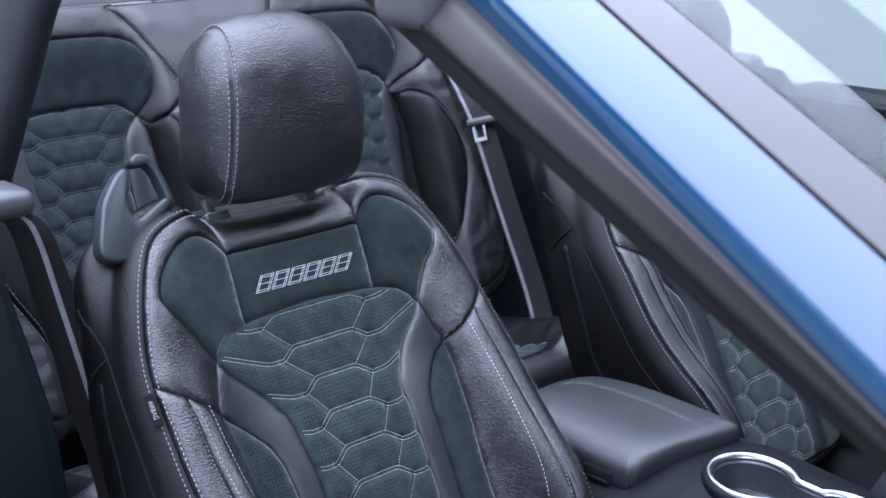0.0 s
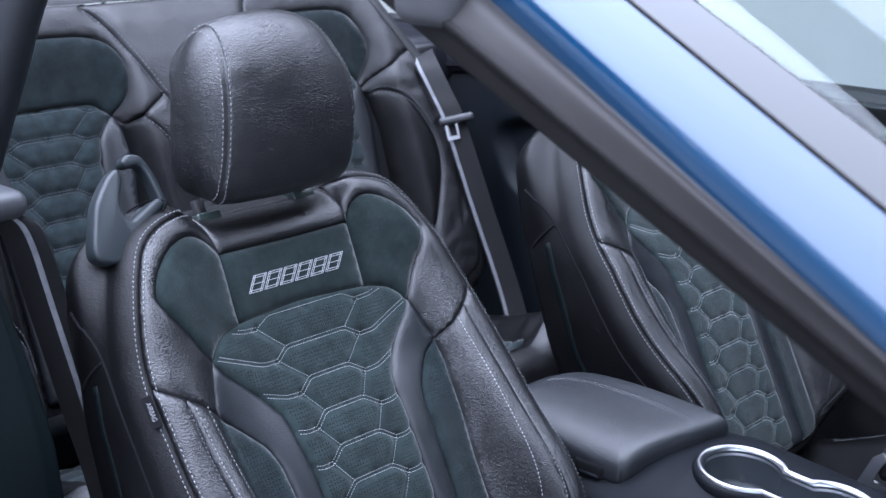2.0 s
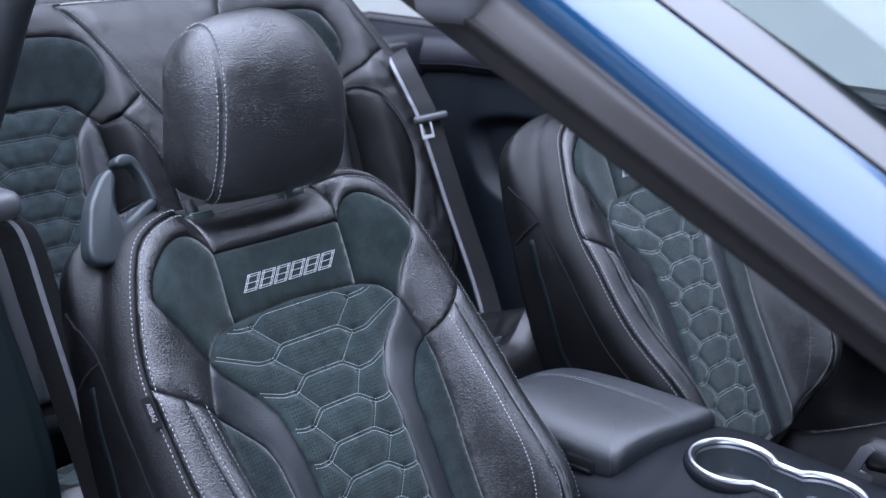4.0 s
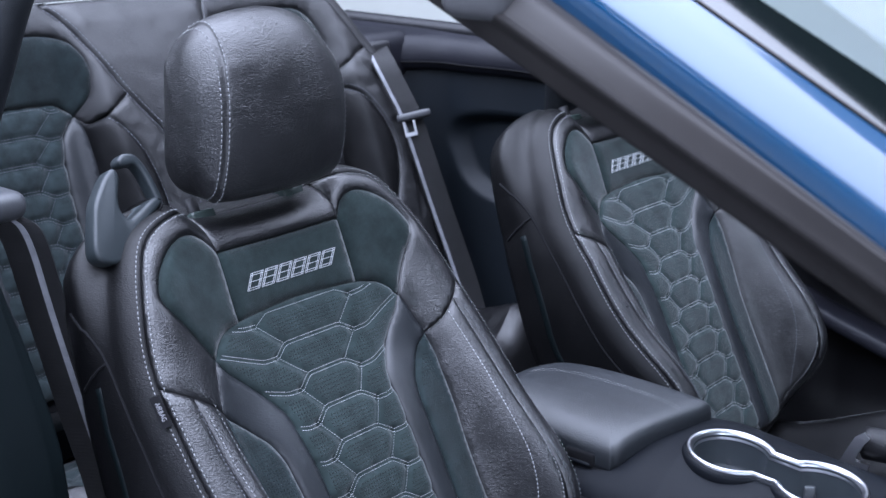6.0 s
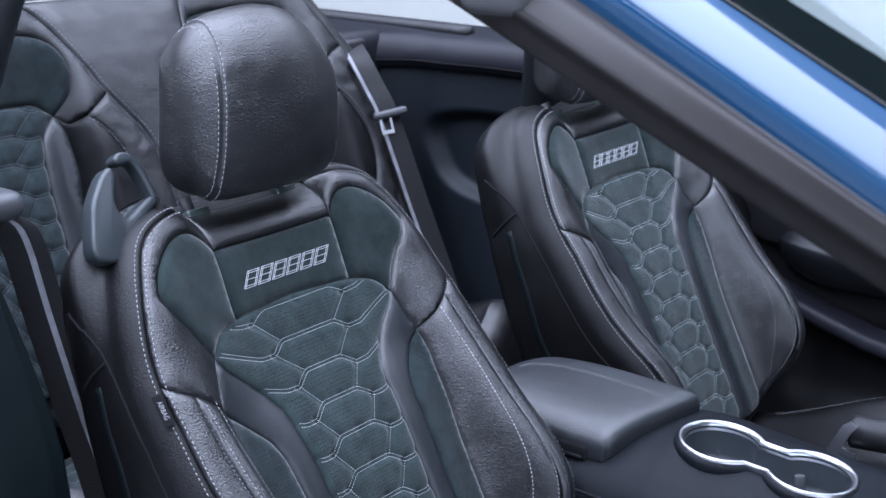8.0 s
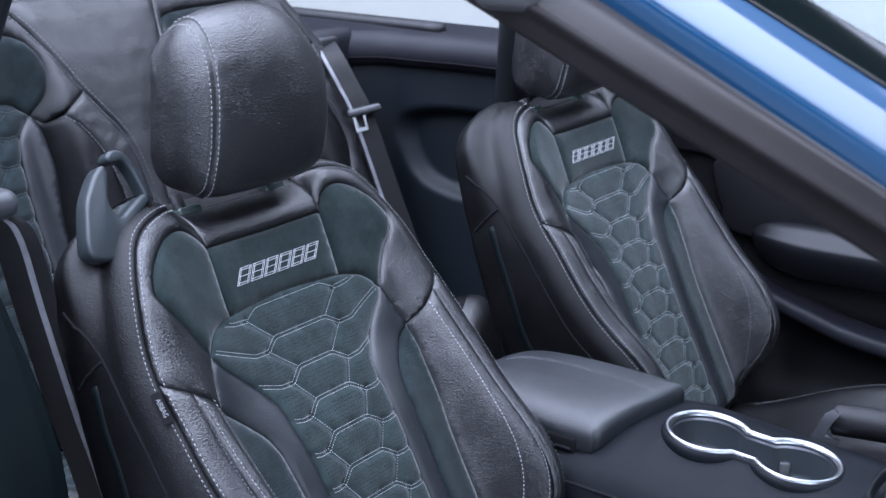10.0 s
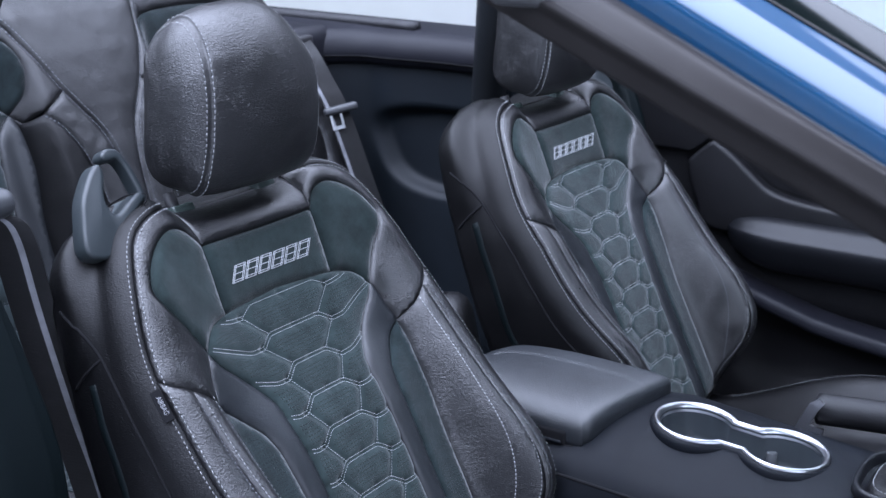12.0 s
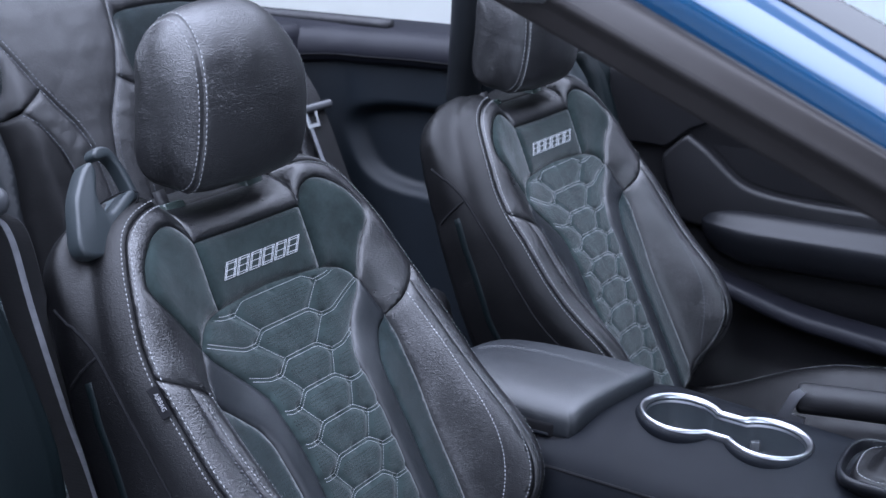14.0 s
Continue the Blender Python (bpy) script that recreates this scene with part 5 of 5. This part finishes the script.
for m in (1, -1):
    rb, rp = belt("black rear seat belt with a silver stripe and a tongue", [(m * 0.535, 0.715, 1.078), (m * 0.50, 0.66, 1.055), (m * 0.505, 0.625, 1.0), (m * 0.515, 0.60, 0.945), (m * 0.54, 0.55, 0.78), (m * 0.565, 0.50, 0.62), (m * 0.57, 0.46, 0.50)], (0.8, -0.5 * m, 0.1), (m * 0.54, 0.55, 0.5), "seat belts", -1)
    bm = bmesh.new()
    box(bm, -0.034, 0.034, -0.008, 0.008, -0.010, 0.010, 0.006, 3)
    bm.transform(look((m * 0.515, 0.595, 0.955), (m * 0.515 - 0.6, 0.0, 1.1)) @ pose(0, 0, 0, 0, 0, -12))
    part_bm("tongue", bm, PLASTIC_GREY, rb, "grey plastic belt tongue")
    bm = bmesh.new()
    for a, b, c, d in ((-0.012, -0.008, -0.034, -0.006), (0.008, 0.012, -0.034, -0.006), (-0.012, 0.012, -0.038, -0.031)):
        box(bm, a + 0.012, b + 0.012, c, d, -0.0012, 0.0012)
    bm.transform(look((m * 0.515, 0.595, 0.955), (m * 0.515 - 0.6, 0.0, 1.1)) @ pose(0, 0, 0, 0, 0, -12))
    part_bm("tongue_blade", bm, STEEL, rb, "steel tongue with a window", False)


# ---- far door ----
def far_door():
    root = thing("car_door", "closed black car door with leather upper and armrest", "car door", (0.78, -0.5, 0.25))
    ny, nz = 60, 56
    grid = []
    for i in range(ny + 1):
        y = 0.06 - 1.25 * i / ny
        for j in range(nz + 1):
            z = 0.26 + 0.80 * j / nz
            x = 0.735 - 0.012 * float(smooth_step(np.array(z), 0.90, 0.98)) + 0.02 * float(smooth_step(np.array(z), 1.01, 1.06))
            x += 0.03 * float(smooth_step(np.array(-y), 0.14, 0.2)) * math.exp(-(((z - 0.56) / 0.08) ** 4))
            grid.append((x, y, z))
    w = nz + 1
    faces = [(i * w + j, i * w + j + 1, (i + 1) * w + j + 1, (i + 1) * w + j) for i in range(ny) for j in range(nz)]
    k = len(grid)
    grid += [(0.82, y, z) for _, y, z in grid]
    faces += [tuple(k + i for i in t[::-1]) for t in faces]
    rim = [j for j in range(w)] + [i * w + w - 1 for i in range(1, ny + 1)] + [ny * w + j for j in range(w - 2, -1, -1)] + [i * w for i in range(ny - 1, 0, -1)]
    faces += [(a, k + a, k + b, b) for a, b in zip(rim, rim[1:] + rim[:1])]
    part("door_panel", grid, faces, DOOR_BLACK, root, "dark slate door panel with a moulded armrest")
    # plates over the panel
    def plate(name, outline, x0, x1, mat, label, bev=0.006):
        b = bmesh.new()
        fc = b.faces.new([b.verts.new((x0, y, z)) for y, z in outline])
        r = bmesh.ops.extrude_face_region(b, geom=[fc])
        for vv in (g for g in r["geom"] if isinstance(g, bmesh.types.BMVert)):
            vv.co.x = x1
        bmesh.ops.recalc_face_normals(b, faces=b.faces)
        rim = [e for e in b.edges if abs(e.verts[0].co.x - e.verts[1].co.x) < 1e-6 and e.verts[0].co.x < x0 - 1e-6]
        bmesh.ops.bevel(b, geom=rim, offset=bev, segments=4, profile=0.5, affect="EDGES")
        return sharp(part_bm(name, b, mat, root, label), 60)
    plate("door_upper", spline([(0.06, 1.05), (0.058, 0.925), (0.04, 0.916), (-0.03, 0.915), (-0.054, 0.914), (-0.072, 0.925), (-0.105, 0.952), (-0.143, 0.972), (-0.24, 1.05)], 4), 0.74, 0.716, DOOR_BLACK, "smooth black upper panel", 0.006)
    sweep_low = [(-0.102, 0.943), (-0.139, 0.919), (-0.181, 0.885), (-0.211, 0.864), (-0.25, 0.853), (-0.305, 0.847), (-0.379, 0.844), (-0.6, 0.842)]
    plate("handle_bezel", spline([(-0.090, 0.936), (-0.064, 0.912), (-0.052, 0.895), (-0.058, 0.86), (-0.075, 0.82), (-0.11, 0.775), (-0.4, 0.775), (-1.15, 0.78), (-1.15, 0.842)] + sweep_low[::-1], 4), 0.74, 0.712, DOOR_BLACK, "black moulded bezel sweeping under the handle", 0.010)
    plate("handle_recess", spline([(-0.108, 0.946), (-0.145, 0.966), (-0.24, 1.03), (-1.15, 1.03), (-1.15, 0.846), (-0.6, 0.846), (-0.379, 0.848), (-0.305, 0.851), (-0.25, 0.857), (-0.211, 0.868), (-0.181, 0.889), (-0.143, 0.923)], 4), 0.74, 0.732, SEAM, "black recess behind the door handle", 0.003)
    # armrest: a slender pad whose top tilts to the cabin, with a pointed nose
    rows = []
    for i, y in enumerate(np.linspace(-0.128, -1.15, 44)):
        g = math.sqrt(max(0.0, 1 - (1 - min(1.0, (-0.128 - y + 0.003) / 0.13)) ** 2))
        sec = [(0.742, 0.803), (0.718, 0.8165), (0.698, 0.8140), (0.677, 0.7960), (0.668, 0.7860), (0.669, 0.765), (0.682, 0.733), (0.708, 0.718), (0.742, 0.714)]
        rows.append([(0.742 + (a - 0.742) * g, y, 0.790 + (b - 0.790) * g) for a, b in spline(sec, 4, True)])
    v, f = loft(rows)
    part("armrest", v, f, DOOR_SLATE, root, "long dark padded armrest")
    # lower pocket rail
    rows = []
    for y in np.linspace(-0.14, -1.15, 24):
        z = float(np.interp(y, [-1.15, -0.8, -0.48, -0.33, -0.262, -0.20, -0.14], [0.59, 0.60, 0.612, 0.630, 0.650, 0.667, 0.690]))
        rows.append([(a, y, z + b) for a, b in spline([(0.74, 0.02), (0.705, 0.018), (0.690, 0.010), (0.692, -0.012), (0.74, -0.022)], 4, True)])
    v, f = loft(rows)
    part("pocket_rail", v, f, TRIM_SOFT, root, "slate rail along the door pocket")
    return root


far_door()


# ---- centre console ----
def console():
    root = thing("centre_console", "charcoal centre console between the front seats", "centre console", (0, -0.4, 0.25))
    # body: rounded hump along the car, its top falling a little to the front
    ys = np.concatenate([np.linspace(0.02, -0.31, 10), np.linspace(-0.33, -0.60, 70), np.linspace(-0.63, -1.0, 8)])
    side = spline([(0, 0), (0.04, -0.0015), (0.068, -0.0075), (0.092, -0.0175), (0.115, -0.031), (0.136, -0.050), (0.152, -0.082), (0.163, -0.14), (0.166, -0.25), (0.168, -0.46)], 8)
    xs = np.concatenate([np.linspace(0, 0.136, 46), side[side[:, 0] > 0.139][:, 0]])
    half = np.stack([xs, np.interp(xs, side[:, 0], side[:, 1])], 1)
    rows = []
    for y in ys:
        topz = np.interp(y, [-1.0, -0.64, -0.58, -0.35, -0.30, 0.02], [0.700, 0.722, 0.7275, 0.7455, 0.740, 0.70])
        rows.append([(-x, y, topz + d) for x, d in half[:0:-1]] + [(x, y, topz + d) for x, d in half])
    v, f = loft(rows)
    hole = cup_outline(0.049, 0.006)
    f = [t for t in f if len(t) != 4 or v[list(t)][:, 2].min() < 0.6 or not inside(v[list(t)].mean(0)[None, :2], hole)[0]]
    sharp(part("console_body", v, f, PLASTIC, root, "satin charcoal plastic body"), 50)
    for x in (-1, 1):
        p = [(x * 0.1525, y, np.interp(y, [-0.9, -0.435, -0.26], [0.655, 0.684, 0.690])) for y in np.linspace(-0.05, -0.9, 12)]
        part("parting_line", *sweep(p, ring(0.0022, 6)), SEAM, root)
    # armrest lid: a padded top that rolls down over its near side
    top = spline([(-0.108, -0.258), (-0.103, -0.280), (-0.085, -0.2905), (-0.02, -0.311), (0.045, -0.3245), (0.060, -0.316), (0.067, -0.25), (0.068, -0.17), (0.058, -0.11), (0.035, -0.080), (-0.02, -0.064), (-0.078, -0.07), (-0.105, -0.11)], 6, True)
    c = top.mean(0)
    drop = lambda x: float(np.interp(-x, [0.0, 0.04, 0.07, 0.09, 0.108], [0, 0.0015, 0.006, 0.013, 0.024]))  # noqa: E731
    rows = []
    for k, z in ((0.97, 0.7305), (0.995, 0.7335), (1.0, 0.739), (1.0, 0.748), (0.992, 0.7545), (0.975, 0.7590), (0.945, 0.7620), (0.89, 0.7640), (0.8, 0.7652), (0.65, 0.7658), (0.45, 0.766), (0.2, 0.766), (0.02, 0.766)):
        rows.append([(c[0] + (x - c[0]) * k, c[1] + (y - c[1]) * k, z - drop(c[0] + (x - c[0]) * k)) for x, y in top])
    v, f = loft(rows)
    # Solid black band that stands in for the shadow between lid and console.
    gap = [[(c[0] + (x - c[0]) * k, c[1] + (y - c[1]) * k, z - drop(x)) for x, y in top] for k, z in ((1.012, 0.70), (1.012, 0.7335), (0.9, 0.734))]
    part("lid_gap_shade", *loft(gap), SEAM, root, "dark gap under the lid")
    lid = part("armrest_lid", v, f, LEATHER_GREY, root, "padded grey leather armrest lid")
    line = spline([(0.002, -0.3130, 0.7570), (0.0035, -0.3085, 0.7620), (0.007, -0.295, 0.7650), (0.013, -0.255, 0.7664), (0.016, -0.20, 0.7664), (0.013, -0.14, 0.7664), (0.000, -0.102, 0.7660), (-0.018, -0.084, 0.7640)], 8)
    lots = []
    for off in (0.0, 0.0055):
        lots.append(stitches(line + [off, 0, 0], (0, 0, 1), 0.0036, 0.0020, 0.0008))
    part("lid_stitching", *merged(lots), THREAD, lid, "twin grey stitch rows")
    # No hollow here: a black block paints the shade of the latch recess.
    b = bmesh.new()
    box(b, -0.1105, -0.085, -0.256, -0.210, 0.706, 0.728, 0.005, 3)
    part_bm("latch_recess_shade", b, SEAM, lid)
    b = bmesh.new()
    box(b, -0.1125, -0.09, -0.250, -0.217, 0.7075, 0.7145, 0.003, 2)
    part_bm("latch", b, PLASTIC, lid, "satin lid latch")
    cup_holder(root)
    hand_brake(root)
    return root


def cup_outline(r=0.049, grow=0.0):
    """Two circles joined by a waist."""
    a, b = np.array((-0.022, -0.397)), np.array((-0.017, -0.5105))
    ax = (b - a) / np.linalg.norm(b - a)
    sd = np.array((-ax[1], ax[0]))
    r += grow
    out = []
    open_a = radians(38)
    for t in np.linspace(open_a, 2 * math.pi - open_a, 30):
        out.append(a + r * (math.cos(t) * ax + math.sin(t) * sd))
    for t in np.linspace(math.pi + open_a, 3 * math.pi - open_a, 30):
        out.append(b + r * (math.cos(t) * ax + math.sin(t) * sd))
    return np.array(out)


def cup_holder(root):
    fall = lambda y: 0.0833 * (y + 0.353) - 0.0025  # the console's top falls to the front  # noqa: E731
    z = 0.752
    o = cup_outline()
    # chrome ring
    n = len(o)
    prof = [(-0.003, -0.010), (-0.0015, -0.003), (0.001, 0.0), (0.0035, 0.0012), (0.0056, 0.0), (0.0066, -0.004), (0.0064, -0.01)]
    rows = []
    for dr, dz in prof:
        q = cup_outline(0.049, dr)
        rows.append([(x, y, z + dz + fall(y)) for x, y in q])
    v, f = loft(rows, True, False)
    holder = part("cup_holder", v, f, CHROME, root, "chrome-rimmed double cup holder")
    # raised collar round the wells
    rows = []
    for dr, zz in ((0.0066, 0.749), (0.009, 0.748), (0.0115, 0.743), (0.0115, 0.736), (0.007, 0.722), (-0.004, 0.69)):
        q = cup_outline(0.049, dr)
        rows.append([(x, y, zz + fall(y)) for x, y in q])
    v, f = loft(rows, True, False)
    part("cup_collar", v, f, PLASTIC, holder)
    rows = []
    for dr, zz in ((-0.002, 0.748), (-0.0035, 0.735), (-0.0055, 0.712), (-0.008, 0.704), (-0.014, 0.701)):
        q = cup_outline(0.049, dr)
        rows.append([(x, y, zz + fall(y)) for x, y in q])
    v, f = loft(rows, True, False)
    part("cup_well", v, f, WELL, holder, "moulded cup well walls, lightened for the light on them")
    # Separate black floor: the shade down in the wells is put into its colour.
    q = cup_outline(0.049, -0.012)
    bed = [[(x, y, zz + fall(y)) for x, y in grown(q, by)] for by, zz in ((0.002, 0.699), (0.0, 0.7030), (-0.004, 0.7035))]
    part("cup_floor", *loft(bed), SEAM, holder, "black rubber mat in the wells")
    # sprung tabs that lean in from the walls
    for x, y, turned in ((0.0195, -0.374, 215), (0.0135, -0.485, 215)):
        b = bmesh.new()
        box(b, -0.004, 0.004, -0.007, 0.007, -0.012, 0.012, 0.003, 3)
        b.transform(pose(x, y, 0.7135 + fall(y), 0, -10, turned))
        part_bm("grip_tab", b, PLASTIC_GREY, holder, "grey rubber grip tab")


def hand_brake(root):
    path = spline([(0.120, -0.508, 0.738), (0.118, -0.60, 0.748), (0.112, -0.75, 0.764), (0.11, -0.86, 0.776)], 8)
    lever = part("hand_brake", *sweep(path, ring(0.020, 20, 0.021)), DOOR_BLACK, root, "black leather hand brake grip")
    # a thin plate with a window, leaning with the lever
    plate = [(-0.484, 0.712), (-0.522, 0.712), (-0.524, 0.722), (-0.505, 0.724), (-0.514, 0.745), (-0.522, 0.757), (-0.514, 0.763), (-0.503, 0.754)]
    v, f = loft([[(x, y, z) for y, z in plate] for x in (0.0915, 0.0965)])
    sharp(part("brake_bracket", v, f, STEEL, lever, "satin metal bracket at the lever's foot", False))
    # shifter: a rimmed bezel let into the console, and a leather boot in it
    q = spline([(-0.066, -0.612), (-0.03, -0.604), (0.02, -0.605), (0.044, -0.625), (0.047, -0.70), (0.045, -0.80), (-0.02, -0.815), (-0.08, -0.80), (-0.086, -0.70), (-0.083, -0.635)], 6, True)
    c = q.mean(0)
    ringed = lambda lot: loft([[(c[0] + (x - c[0]) * k, c[1] + (y - c[1]) * k, zz) for x, y in q] for k, zz in lot])  # noqa: E731
    bezel = part("shifter_bezel", *ringed(((1.03, 0.726), (1.025, 0.7345), (1.0, 0.7385), (0.965, 0.7390), (0.945, 0.7365), (0.92, 0.727), (0.90, 0.718), (0.5, 0.717))), DOOR_SLATE, root, "dark rimmed shifter bezel")
    part("shift_boot", *ringed(((0.86, 0.715), (0.85, 0.724), (0.80, 0.733), (0.72, 0.737), (0.64, 0.736), (0.58, 0.741), (0.47, 0.755), (0.36, 0.770), (0.28, 0.780), (0.1, 0.782))), LEATHER_SIDE, bezel, "pleated black leather shift boot")
    line = [(c[0] + (x - c[0]) * 0.76, c[1] + (y - c[1]) * 0.76, 0.7362) for x, y in q]
    part("boot_stitching", *stitches(line + line[:1], (0, 0, 1), 0.0036, 0.0018, 0.0010), THREAD, bezel, "grey stitch row round the boot")


console()
rear_seat()
block("rear_bulkhead", TRIM_TEAL, -0.79, 0.79, 1.06, 1.10, 0.25, 1.05, label="dark panel behind the rear bench", category="panel")
front_seat(-0.37, -1, "black leather sports seat with teal quilted suede beside the door opening", 1.0)
front_seat(0.37, 1, "black leather sports seat with teal quilted suede beside the closed door", 0.0)
